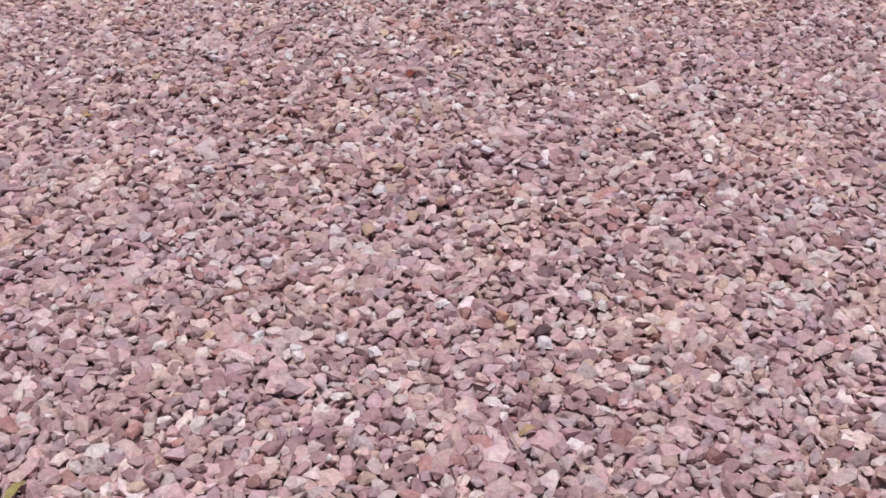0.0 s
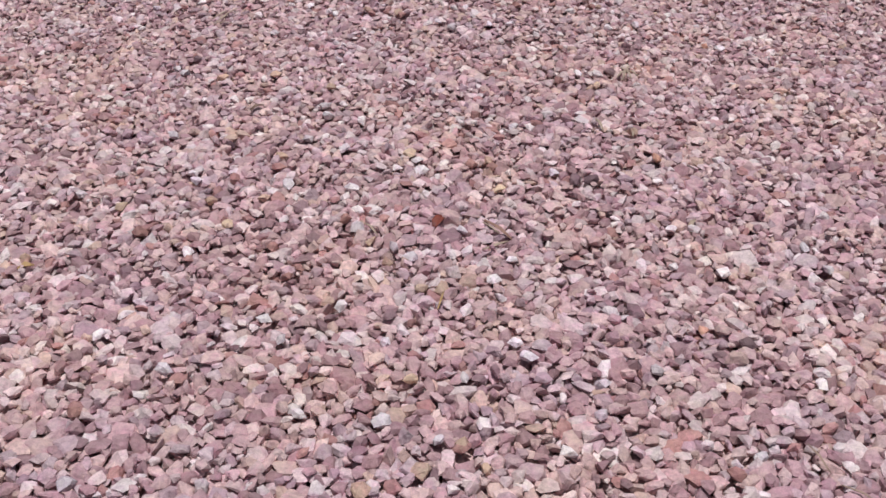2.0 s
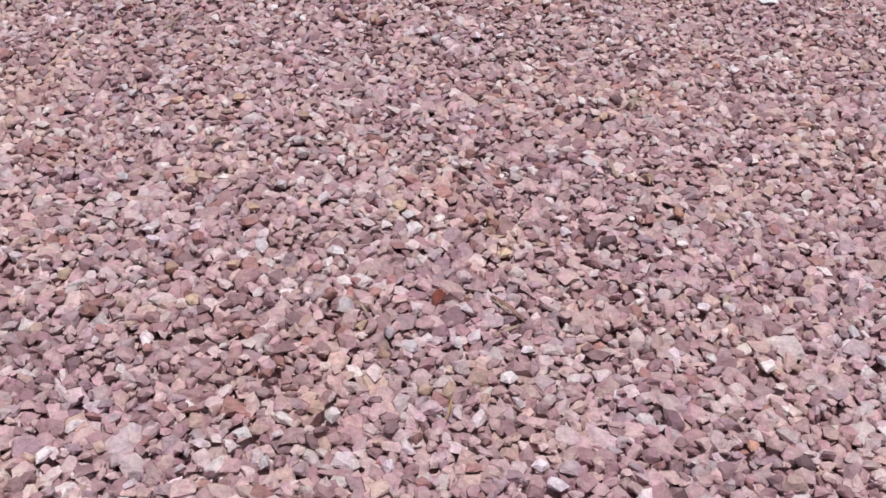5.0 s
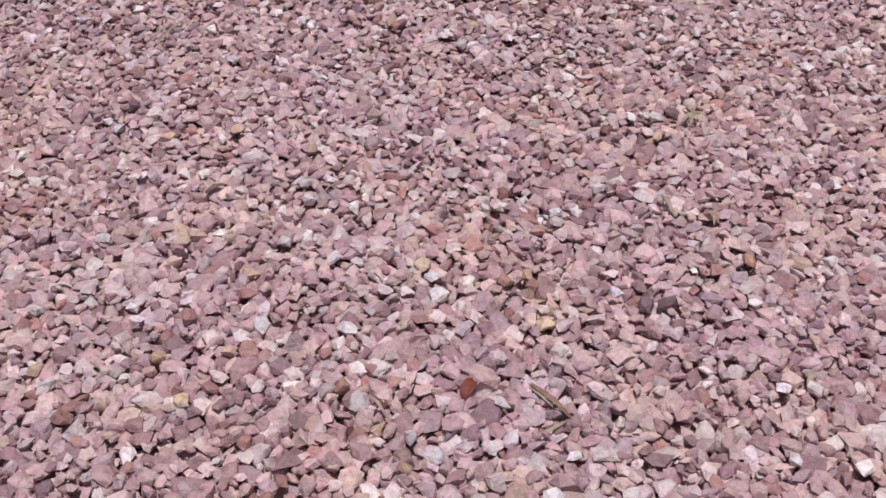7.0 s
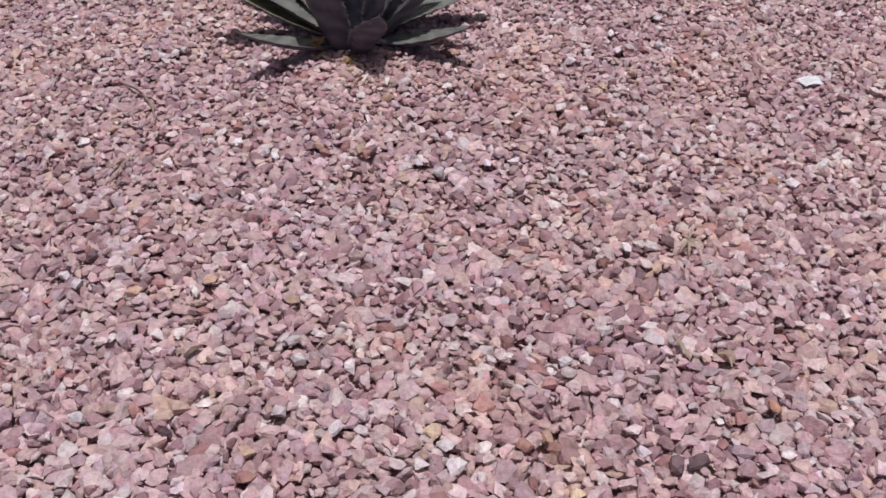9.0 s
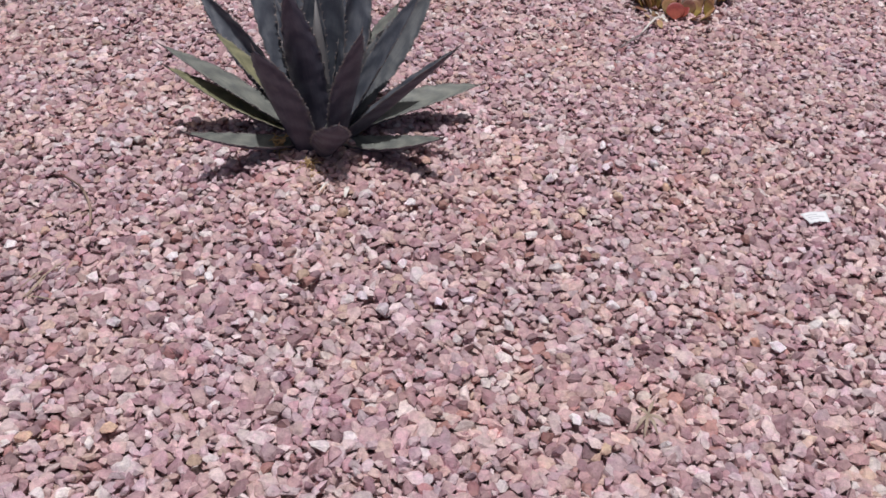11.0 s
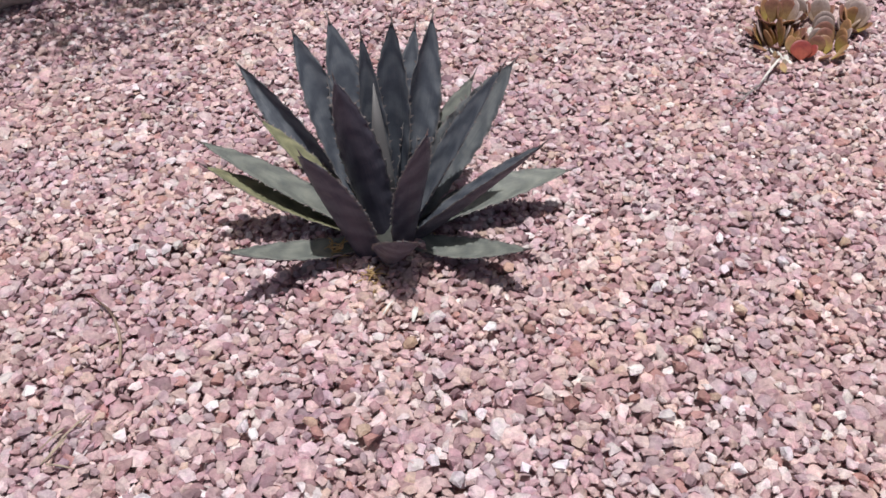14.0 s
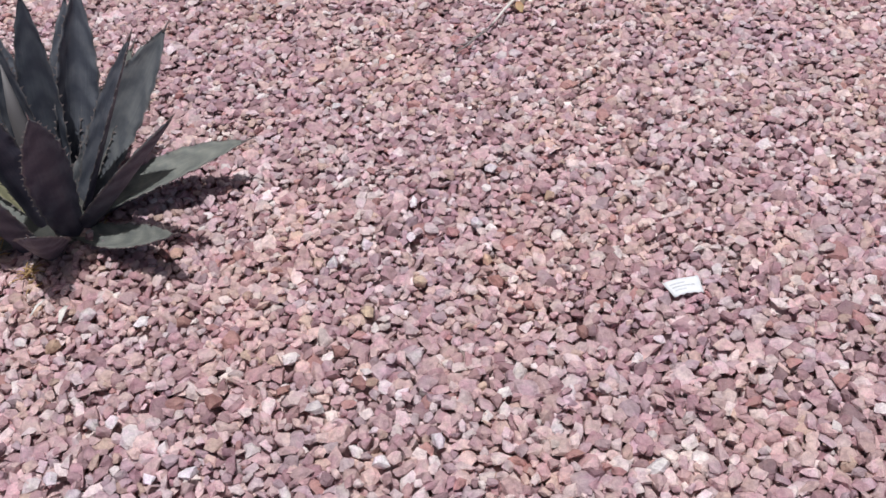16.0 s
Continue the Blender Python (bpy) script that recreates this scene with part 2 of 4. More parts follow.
def big_mesh(name, co, tris, material, smooth=False):
    """A mesh of very many triangles straight from arrays."""
    me = bpy.data.meshes.new(name)
    me.vertices.add(len(co))
    me.vertices.foreach_set("co", np.ascontiguousarray(co, np.float32).ravel())
    me.loops.add(tris.size)
    me.loops.foreach_set("vertex_index", np.ascontiguousarray(tris, np.int32).ravel())
    me.polygons.add(len(tris))
    me.polygons.foreach_set("loop_start", np.arange(0, tris.size, 3, dtype=np.int32))
    me.polygons.foreach_set("use_smooth", np.full(len(tris), smooth))
    me.update(calc_edges=True)
    me.materials.append(material)
    return me


def tube_bm(points, radii, sides=7):
    """A bent, tapered tube with closed ends."""
    pts = [Vector(p) for p in points]
    bm = bmesh.new()
    rings = []
    for k, p in enumerate(pts):
        t = (pts[min(k + 1, len(pts) - 1)] - pts[max(k - 1, 0)]).normalized()
        a = t.cross(Vector((0.13, 0.37, 0.92))).normalized()
        c = t.cross(a)
        rings.append([bm.verts.new(p + radii[k] * (math.cos(q) * a + math.sin(q) * c)) for q in (2 * math.pi * i / sides for i in range(sides))])
    for r0, r1 in zip(rings, rings[1:]):
        for i in range(sides):
            bm.faces.new((r0[i], r0[(i + 1) % sides], r1[(i + 1) % sides], r1[i]))
    bm.faces.new(rings[0][::-1])
    bm.faces.new(rings[-1])
    return bm


def lie(x, y):
    """The height of the gravel's face: a gentle crown that falls away to both sides."""
    return 0.008 - 0.03 * min(1.0, (x - 0.1) ** 2) + 0.014 * math.exp(-((x - 0.25) ** 2 + (y + 0.2) ** 2) / 0.12)


def lies(x, y):
    return 0.008 - 0.03 * np.minimum(1.0, (x - 0.1) ** 2) + 0.014 * np.exp(-((x - 0.25) ** 2 + (y + 0.2) ** 2) / 0.12)


ROAD_A, ROAD_B = Vector((1.338, 1.19)), Vector((1.522, 0.963))  # two points of the road's edge
ROAD_WAY = (ROAD_B - ROAD_A).normalized()
ROAD_OUT = Vector((-ROAD_WAY.y, ROAD_WAY.x))
if ROAD_OUT.x < 0:
    ROAD_OUT = -ROAD_OUT

# ---- ground, road ----
bm = bmesh.new()
xs = [-300, -60, -12, -4] + [-2.4 + 0.2 * k for k in range(26)] + [4, 12, 60, 300]
ys = [-300, -60, -14, -6] + [-4.4 + 0.2 * k for k in range(35)] + [4, 12, 60, 300]
grid = [[bm.verts.new((x, y, lie(x, y) - 0.024)) for x in xs] for y in ys]
for j in range(len(ys) - 1):
    for i in range(len(xs) - 1):
        bm.faces.new((grid[j][i], grid[j][i + 1], grid[j + 1][i + 1], grid[j + 1][i]))
ground = part("ground", bm, M_SOIL)
tagged(ground, "dusty bed of pinkish fines under the gravel, reaching far", "ground", kind="structure")

bm = bmesh.new()
edge, rnd = [], random.Random(5)
for k in [-1500, -600, -250, -120] + list(range(-60, 61)) + [120, 250, 600, 1500]:
    p = ROAD_A + ROAD_WAY * (0.09 * k) + ROAD_OUT * (0.03 + 0.012 * math.sin(k * 0.9) + 0.006 * rnd.random() + 0.0)
    edge.append(p)
low = [bm.verts.new((p.x, p.y, -0.05)) for p in edge]
rim = [bm.verts.new((p.x + 0.004, p.y + 0.003, -0.012)) for p in edge]
inn = [bm.verts.new((p.x + ROAD_OUT.x * 0.02, p.y + ROAD_OUT.y * 0.02, -0.006)) for p in edge]
far = [bm.verts.new((p.x + ROAD_OUT.x * 5.5, p.y + ROAD_OUT.y * 5.5, 0.02)) for p in edge]
end = [bm.verts.new((p.x + ROAD_OUT.x * 5.5, p.y + ROAD_OUT.y * 5.5, -0.06)) for p in edge]
for a, b in ((low, rim), (rim, inn), (inn, far), (far, end)):
    for k in range(len(edge) - 1):
        bm.faces.new((a[k], a[k + 1], b[k + 1], b[k]))
road = part("road", bm, M_ASPHALT)
tagged(road, "worn blue-grey asphalt road beside the gravel bed", "road", kind="structure")


# ---- gravel ----
rng = np.random.default_rng(11)


def stone_shape(seed, belt=6, crown=5, foot=3):
    """A crushed flake about one unit long each way: a broad split face above, a jagged belt, a narrower foot."""
    r = np.random.default_rng(seed)

    def ring(count, low, high, z0, z1, slope):
        q = (np.arange(count) + r.uniform(-0.36, 0.36, count)) * 2 * np.pi / count + r.uniform(0, 6.28)
        d = r.uniform(low, high, count)
        x, y = d * np.cos(q), d * np.sin(q)
        return np.stack([x, y, r.uniform(z0, z1, count) + slope[0] * x + slope[1] * y], 1)

    split = r.normal(0, 0.34, 2)
    p = np.concatenate([ring(belt, 0.70, 1.25, -0.38, 0.38, split * 0.4), ring(crown, 0.28, 0.86, 0.66, 1.02, split), ring(foot, 0.45, 0.80, -0.9, -0.7, (0, 0))])
    bm = bmesh.new()
    for v in p:
        bm.verts.new(v)
    out = bmesh.ops.convex_hull(bm, input=bm.verts[:])
    bmesh.ops.delete(bm, geom=list({g for g in out["geom_interior"] if isinstance(g, bmesh.types.BMVert)}), context="VERTS")
    bmesh.ops.triangulate(bm, faces=bm.faces[:])
    bmesh.ops.recalc_face_normals(bm, faces=bm.faces[:])
    bm.verts.index_update()
    co = np.array([v.co[:] for v in bm.verts])
    tri = np.array([[v.index for v in f.verts] for f in bm.faces])
    bm.free()
    return co, tri


SHAPES = [stone_shape(100 + k, 5 + k % 3 - (k % 5 == 0)) for k in range(40)]
SMALL = [stone_shape(200 + k, 6, 4, 3) for k in range(20)]


def turns(yaw, tilt, lean):
    """Rotations: a turn on the spot, after tilting by an angle towards a heading."""
    n = len(yaw)
    ax = np.stack([np.cos(lean), np.sin(lean), np.zeros(n)], 1)
    k = np.zeros((n, 3, 3))
    k[:, 0, 2], k[:, 2, 0], k[:, 1, 2], k[:, 2, 1] = ax[:, 1], -ax[:, 1], -ax[:, 0], ax[:, 0]
    s, c = np.sin(tilt)[:, None, None], np.cos(tilt)[:, None, None]
    tip = np.eye(3) + s * k + (1 - c) * (k @ k)
    z = np.zeros((n, 3, 3))
    z[:, 0, 0], z[:, 0, 1], z[:, 1, 0], z[:, 1, 1], z[:, 2, 2] = np.cos(yaw), -np.sin(yaw), np.sin(yaw), np.cos(yaw), 1
    return tip @ z


def bed(step, y0, y1):
    """A layer of stones pushed apart until they touch: places and radii."""
    gx, gy = np.meshgrid(np.arange(-1.65, 2.05, step), np.arange(y0, y1, step * 0.866))
    gx = gx + (np.arange(gx.shape[0]) % 2)[:, None] * step / 2
    gx, gy = (g + rng.uniform(-0.5, 0.5, g.shape) * step for g in (gx, gy))
    r = 0.5 * step * np.exp(rng.normal(0, 0.24, gx.shape))
    for _ in range(10):
        px, py = np.zeros_like(gx), np.zeros_like(gy)
        for di, dj in itertools.product(range(-2, 3), repeat=2):
            if di or dj:
                dx, dy = gx - np.roll(gx, (di, dj), (0, 1)), gy - np.roll(gy, (di, dj), (0, 1))
                dist = np.sqrt(dx * dx + dy * dy) + 1e-6
                push = np.clip(r + np.roll(r, (di, dj), (0, 1)) - dist, 0, None) * 0.22 / dist
                px, py = px + dx * push, py + dy * push
        gx, gy = gx + px, gy + py
    return gx.ravel(), gy.ravel(), r.ravel()


def scatter(x, y, r, lift, tilt, rough=0.0028):
    """Places, half-lengths and turns of stones lying at x, y."""
    n = len(x)
    a = r * rng.uniform(1.05, 1.50, n)
    b = a * rng.uniform(0.58, 0.95, n)
    c = r * rng.uniform(0.36, 0.74, n)
    rot = turns(rng.uniform(0, 2 * np.pi, n), np.abs(rng.normal(0, tilt, n)) * np.interp(y, [-0.8, 0.4], [1.0, 0.72]), rng.uniform(0, 2 * np.pi, n))
    tall = np.sqrt((rot[:, 2, 0] * a) ** 2 + (rot[:, 2, 1] * b) ** 2 + (rot[:, 2, 2] * c) ** 2)
    z = lies(x, y) - tall * 0.72 + lift + rng.normal(0, rough, n)
    return np.stack([x, y, z], 1), np.stack([a, b, c], 1), rot


def whole_bed():
    """Stones grow slowly smaller towards the far side of the bed."""
    edges = [-3.8, -2.0, -1.5, -1.1, -0.7, -0.3, 0.1, 2.0]
    steps = [0.0268, 0.0258, 0.0246, 0.0230, 0.0210, 0.0186, 0.0166]
    parts = [bed(p, y0, y1) for p, y0, y1 in zip(steps, edges, edges[1:])]
    return (np.concatenate(q) for q in zip(*parts))


# stones that stand out by their colour
PALE_NEAR = [(0.30, -2.79), (-0.03, -2.79), (-0.18, -2.76), (-0.09, -2.74), (-0.44, -2.72), (-0.25, -2.71), (0.43, -2.68), (0.47, -2.66), (0.11, -2.65), (1.07, -2.48),
             (-0.25, -2.46), (-0.52, -2.32), (1.01, -2.30), (0.65, -2.28), (0.32, -2.27), (0.10, -2.24), (-0.00, -2.19), (0.39, -2.18), (-0.15, -2.17), (0.40, -2.10),
             (0.81, -2.09), (0.15, -2.08), (0.51, -2.06), (0.82, -2.06), (-0.41, -2.04), (0.27, -2.02), (0.25, -1.98), (-0.00, -1.98), (-0.20, -1.96), (-0.56, -1.93),
             (-0.24, -1.90), (-0.09, -1.86), (0.23, -1.84), (0.22, -1.78), (0.70, -1.75)]
PALE_MID = [(0.93, -1.73), (0.60, -1.73), (0.26, -1.71), (0.05, -1.70), (0.01, -1.66), (-0.43, -1.66), (0.90, -1.65), (0.16, -1.60), (0.67, -1.59), (0.62, -1.59),
            (-0.07, -1.58), (-0.09, -1.42), (-0.72, -1.41), (-0.24, -1.40), (-0.46, -1.37), (0.38, -1.36), (0.07, -1.35), (-0.47, -1.34), (-0.64, -1.33), (0.06, -1.30),
            (0.79, -1.29), (-0.12, -1.24), (-0.21, -1.19), (-0.55, -1.15), (0.30, -1.14), (0.17, -1.12), (-0.08, -1.10), (-0.17, -1.07), (-0.18, -1.02), (0.65, -0.90),
            (0.55, -0.84), (0.50, -0.84), (-0.58, -0.80), (-0.61, -0.77), (0.78, -0.75)]
PALE_FAR = [(-0.16, -0.75), (0.93, -0.65), (0.40, -0.60), (1.03, -0.59), (-0.36, -0.56), (0.16, -0.55), (0.62, -0.54), (0.33, -0.53), (0.27, -0.53), (0.89, -0.51),
            (0.12, -0.51), (0.71, -0.51), (0.52, -0.43), (0.82, -0.43), (0.20, -0.42), (0.17, -0.42), (-0.27, -0.37), (-0.75, -0.34), (0.48, -0.33), (-0.61, -0.31),
            (0.02, -0.23), (0.23, -0.22), (0.13, -0.19), (0.55, -0.12), (0.61, -0.08), (0.69, -0.07), (0.81, -0.05), (0.70, 0.02), (-0.45, 0.04), (-0.42, 0.05),
            (-0.49, 0.06), (0.56, 0.33), (-0.46, 0.34), (-0.21, -0.42), (-0.19, -0.44), (-0.40, 0.06), (0.85, 0.10)]
OCHRE = [(0.24, -2.73), (-0.35, -2.70), (-0.03, -2.35), (0.18, -2.31), (0.07, -2.31), (0.14, -2.25), (0.05, -2.08), (0.11, -1.81), (0.07, -1.81), (-0.00, -1.72),
         (-0.78, -1.66), (-0.04, -1.64), (-0.36, -1.56), (-0.61, -1.47), (-0.29, -1.46), (-0.41, -1.46), (0.25, -1.43), (0.23, -1.31), (0.04, -1.27), (-0.27, -1.27),
         (0.60, -1.16), (0.54, -0.91), (-0.17, -0.91), (-0.47, -0.84), (-0.33, -0.83), (-0.09, -0.42), (0.61, -0.39), (-0.55, -0.27), (0.61, -0.24), (0.70, -0.18),
         (0.27, -0.06), (0.95, 0.01), (0.52, -0.93), (0.00, -0.44), (0.08, -0.25), (0.82, -0.14)]
RUST = [(0.60, -2.32), (0.14, -2.26), (-0.55, -2.15), (0.05, -1.92), (-0.21, -1.76), (-0.19, -1.73), (-0.25, -1.65), (-0.55, -1.58), (-0.10, -1.55), (-0.37, -1.37),
        (0.24, -1.33), (-0.27, -1.32), (0.19, -1.32), (0.36, -1.12), (0.21, -1.08), (0.44, -0.88), (-0.57, -0.70), (0.01, -0.46), (-0.08, -0.44), (-0.03, -0.43),
        (0.36, -0.40), (0.59, -0.39), (0.47, -0.39), (0.56, -0.32), (0.96, -0.32), (-0.27, -0.31), (0.30, -0.23), (0.83, -0.19), (0.25, -0.06)]
PLUM = [(0.70, -1.98), (0.43, -1.39), (-0.40, -1.21), (0.59, -0.83), (0.47, -1.39), (-0.56, -0.72), (0.30, -2.75), (0.27, -2.97)]
ORANGE = [(0.23, -2.70), (0.62, -1.94), (0.64, -1.29), (0.89, -0.64)]
SPOTS = np.array(PALE_NEAR + PALE_MID + PALE_FAR + OCHRE + RUST + PLUM + ORANGE)

x1, y1, r1 = whole_bed()
x2, y2, r2 = whole_bed()
few = rng.random(len(x1)) < 0.24
x3, y3 = x1[few] + rng.uniform(-0.01, 0.01, few.sum()), y1[few] + rng.uniform(-0.01, 0.01, few.sum())
# thinner spread of stones round the dense bed
n4 = 26000
far4, ang4 = rng.random(n4) ** 1.4 * 3.2, rng.uniform(0, 2 * np.pi, n4)
x4 = np.clip(0.2 + 3.0 * np.cos(ang4), -1.6, 2.0) + far4 * np.cos(ang4) + rng.normal(0, 0.12, n4)
y4 = np.clip(-0.9 + 4.5 * np.sin(ang4), -3.75, 1.95) + far4 * np.sin(ang4) + rng.normal(0, 0.12, n4)
out4 = (x4 < -1.6) | (x4 > 2.0) | (y4 < -3.75) | (y4 > 1.95)
x4, y4 = x4[out4], y4[out4]
beds = [scatter(x4, y4, rng.uniform(0.010, 0.016, len(x4)), -0.006, 0.4), scatter(x1, y1, r1 * 1.08, 0.003, 0.52), scatter(x2, y2, r2, -0.010, 0.5), scatter(x3, y3, r1[few] * 0.95, 0.009, 0.42)]
place, half, rot = (np.concatenate([b[k] for b in beds]) for k in range(3))
off = (place[:, 0] - ROAD_A.x) * ROAD_OUT.x + (place[:, 1] - ROAD_A.y) * ROAD_OUT.y
keep = off + rng.normal(0, 0.022, len(off)) < 0.03
inside = np.minimum.reduce([place[:, 0] + 1.65, 2.05 - place[:, 0], place[:, 1] + 3.8, 2.0 - place[:, 1]])
keep &= (inside > 0.35 * rng.uniform(0, 1, len(off)) ** 2) | (inside < 0.05)
taken = np.zeros(len(place), bool)
for sx, sy in SPOTS:  # room for the stones of their own
    taken |= ((place[:, 0] - sx) ** 2 + (place[:, 1] - sy) ** 2 < 0.0165 ** 2) & (place[:, 2] > lies(place[:, 0], place[:, 1]) - 0.02)
keep &= ~taken
place, half, rot = place[keep], half[keep], rot[keep]
pick = np.where((place[:, 1] < 0.15) & (inside[keep] > 0), rng.integers(0, len(SHAPES), len(place)), len(SHAPES) + rng.integers(0, len(SMALL), len(place)))
cos, tris, base = [], [], 0
for k, (co, tri) in enumerate(SHAPES + SMALL):
    mine = pick == k
    v = np.einsum("nij,nvj->nvi", rot[mine], co[None] * half[mine][:, None]) + place[mine][:, None]
    cos.append(v.reshape(-1, 3))
    tris.append((tri[None] + base + (np.arange(mine.sum()) * len(co))[:, None, None]).reshape(-1, 3))
    base += v.shape[0] * v.shape[1]
gravel = new("gravel", big_mesh("gravel", np.concatenate(cos), np.concatenate(tris), M_GRAVEL))
tagged(gravel, "crushed pink and mauve granite gravel covering the bed", "gravel", kind="stuff")


def loose_stones(spots, material, label, group, size):
    for x, y in spots:
        co, tri = SHAPES[int(rng.integers(0, len(SHAPES)))]
        a = size * rng.uniform(0.85, 1.15) * np.interp(y, [-1.2, 0.0], [1.0, 0.82])
        h = np.array([a, a * rng.uniform(0.7, 0.95), a * rng.uniform(0.45, 0.65)])
        r = turns(rng.uniform(0, 6.28, 1), np.abs(rng.normal(0, 0.25, 1)), rng.uniform(0, 6.28, 1))[0]
        ob = new("stone", big_mesh("stone", (co * h) @ r.T, tri, material))
        ob.location = (x, y, lie(x, y) + 0.007)
        tagged(ob, label, "stone", group)


for spots in (PALE_NEAR, PALE_MID, PALE_FAR):
    loose_stones(spots, M_PALE, "pale white quartz stone lying among pink gravel", "pale stones", 0.0172)
loose_stones(OCHRE, M_OCHRE, "tan-ochre granite stone lying among pink gravel", "ochre stones", 0.0170)
loose_stones(RUST, M_RUST, "rust-red granite stone lying among pink gravel", "rust-red stones", 0.0172)
loose_stones(ORANGE, M_ORANGE, "bright orange stone lying among pink gravel", "orange stones", 0.0150)
loose_stones(PLUM, M_PLUM, "dark plum-coloured stone lying among pink gravel", "dark stones", 0.0195)


# ---- agave ----
HEART = Vector((0.035, 0.07, 0.0))


def bezier(p, u):
    a = 1 - u
    return a ** 3 * p[0] + 3 * a * a * u * p[1] + 3 * a * u * u * p[2] + u ** 3 * p[3]


def leaf_width(u, point):
    if u < 0.50:
        return 0.62 + 0.38 * math.sin(u / 0.50 * math.pi / 2)
    q = (u - 0.50) / 0.50
    return max(0.02, 1 - 0.26 * q - 0.74 * q ** point)


def agave_leaf(parent, tip, width, bow=0.02, material=None, label="", root=0.05, twist=0.0, heart=None, fold=0.42, roll=0.0, point=2.0):
    """A stiff channelled leaf with toothed margins and a dark end spine."""
    tip = Vector(tip)
    out = Vector((tip.x - HEART.x, tip.y - HEART.y, 0))
    head = out.normalized() if heart is None else Vector((math.cos(heart), math.sin(heart), 0))
    p0 = HEART + head * root + Vector((0, 0, 0.012))
    tip -= (tip - p0).normalized() * 0.008
    span = (tip - p0).length
    up = Vector((0, 0, 1))
    p = [p0, p0.lerp(tip, 0.36) + up * bow * span, p0.lerp(tip, 0.72) + up * bow * 0.7 * span, tip]
    across = Vector((-head.y, head.x, 0))
    nu, nv, thick = 44, 8, 0.009
    phase = rnd.uniform(0, 6.28)
    bm = bmesh.new()
    uvs = {}
    top, bottom = [], []
    frames = []
    for i in range(nu + 1):
        u = i / nu
        c = bezier(p, u)
        t = (bezier(p, min(1, u + 0.02)) - bezier(p, max(0, u - 0.02))).normalized()
        s = (across - t * across.dot(t)).normalized()
        s = Matrix.Rotation(roll + twist * u, 3, t) @ s
        n = s.cross(t)
        if n.dot(up * 0.6 - head) < 0:
            n = -n
        half = 0.5 * width * leaf_width(u, point)
        frames.append((c, t, s, n, half))
        rowa, rowb = [], []
        for j in range(nv + 1):
            v = 2 * j / nv - 1
            rise = half * fold * abs(v) ** 1.6 * (1 - 0.4 * u)
            scallop = 1 + 0.05 * v * v * math.sin(1.57 * i + (phase if v > 0 else phase + 2.1)) * (u > 0.12)  # repand margin between the teeth
            a = bm.verts.new(c + s * (v * half * scallop) + n * (rise + 0.0014 * v * v * math.sin(0.9 * i + phase)))
            th = thick * (1 - v * v) * (1.15 - u) * 1.4 + 0.0008
            b = bm.verts.new(c + s * (v * half * scallop) + n * (rise - th))
            uvs[a], uvs[b] = (u, (v + 1) / 2), (u, (v + 1) / 2)
            rowa.append(a)
            rowb.append(b)
        top.append(rowa)
        bottom.append(rowb)
    for i in range(nu):
        for j in range(nv):
            bm.faces.new((top[i][j], top[i][j + 1], top[i + 1][j + 1], top[i + 1][j]))
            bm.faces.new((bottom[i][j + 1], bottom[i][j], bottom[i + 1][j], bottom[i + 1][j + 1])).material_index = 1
        bm.faces.new((top[i][0], top[i + 1][0], bottom[i + 1][0], bottom[i][0]))
        bm.faces.new((top[i + 1][nv], top[i][nv], bottom[i][nv], bottom[i + 1][nv]))
    for j in range(nv):
        bm.faces.new((top[nu][j], top[nu][j + 1], bottom[nu][j + 1], bottom[nu][j]))
    layer = bm.loops.layers.uv.new("UVMap")
    for f in bm.faces:
        for loop in f.loops:
            loop[layer].uv = uvs[loop.vert]
    leaf = part("leaf", bm, material or M_AGAVE, parent, label)
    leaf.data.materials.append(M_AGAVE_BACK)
    # margin teeth
    bm = bmesh.new()
    for i in range(5, nu - 1, 2):
        c, t, s, n, half = frames[i]
        if half < 0.004:
            break
        for side in (-1, 1):
            if rnd.random() < 0.10:
                continue
            q = rnd.uniform(0.0, 0.9)
            c2 = c.lerp(frames[i - 1][0], q)
            h2 = half + (frames[i - 1][4] - half) * q
            rise = h2 * fold * (1 - 0.4 * i / nu)
            e = c2 + s * (side * (h2 - 0.0008)) + n * rise
            size = rnd.uniform(0.0045, 0.0085)
            vs = [bm.verts.new(e - t * 0.0030), bm.verts.new(e + t * 0.0030), bm.verts.new(e - n * 0.0024), bm.verts.new(e + s * side * size + t * size * rnd.uniform(0.1, 0.7))]
            for f in ((0, 1, 3), (1, 2, 3), (2, 0, 3), (0, 2, 1)):
                bm.faces.new([vs[g] for g in f])
    tagged(part("teeth", bm, M_SPINE, leaf, "small dark brown marginal teeth", smooth=False), kind="stuff")
    c, t, s, n, half = frames[nu]
    part("spine", tube_bm([c - t * 0.010, c, c + t * 0.010, c + t * 0.020], [0.0024, 0.0020, 0.0012, 0.0003], 6), M_SPINE, leaf, "dark needle-sharp end spine")
    return leaf


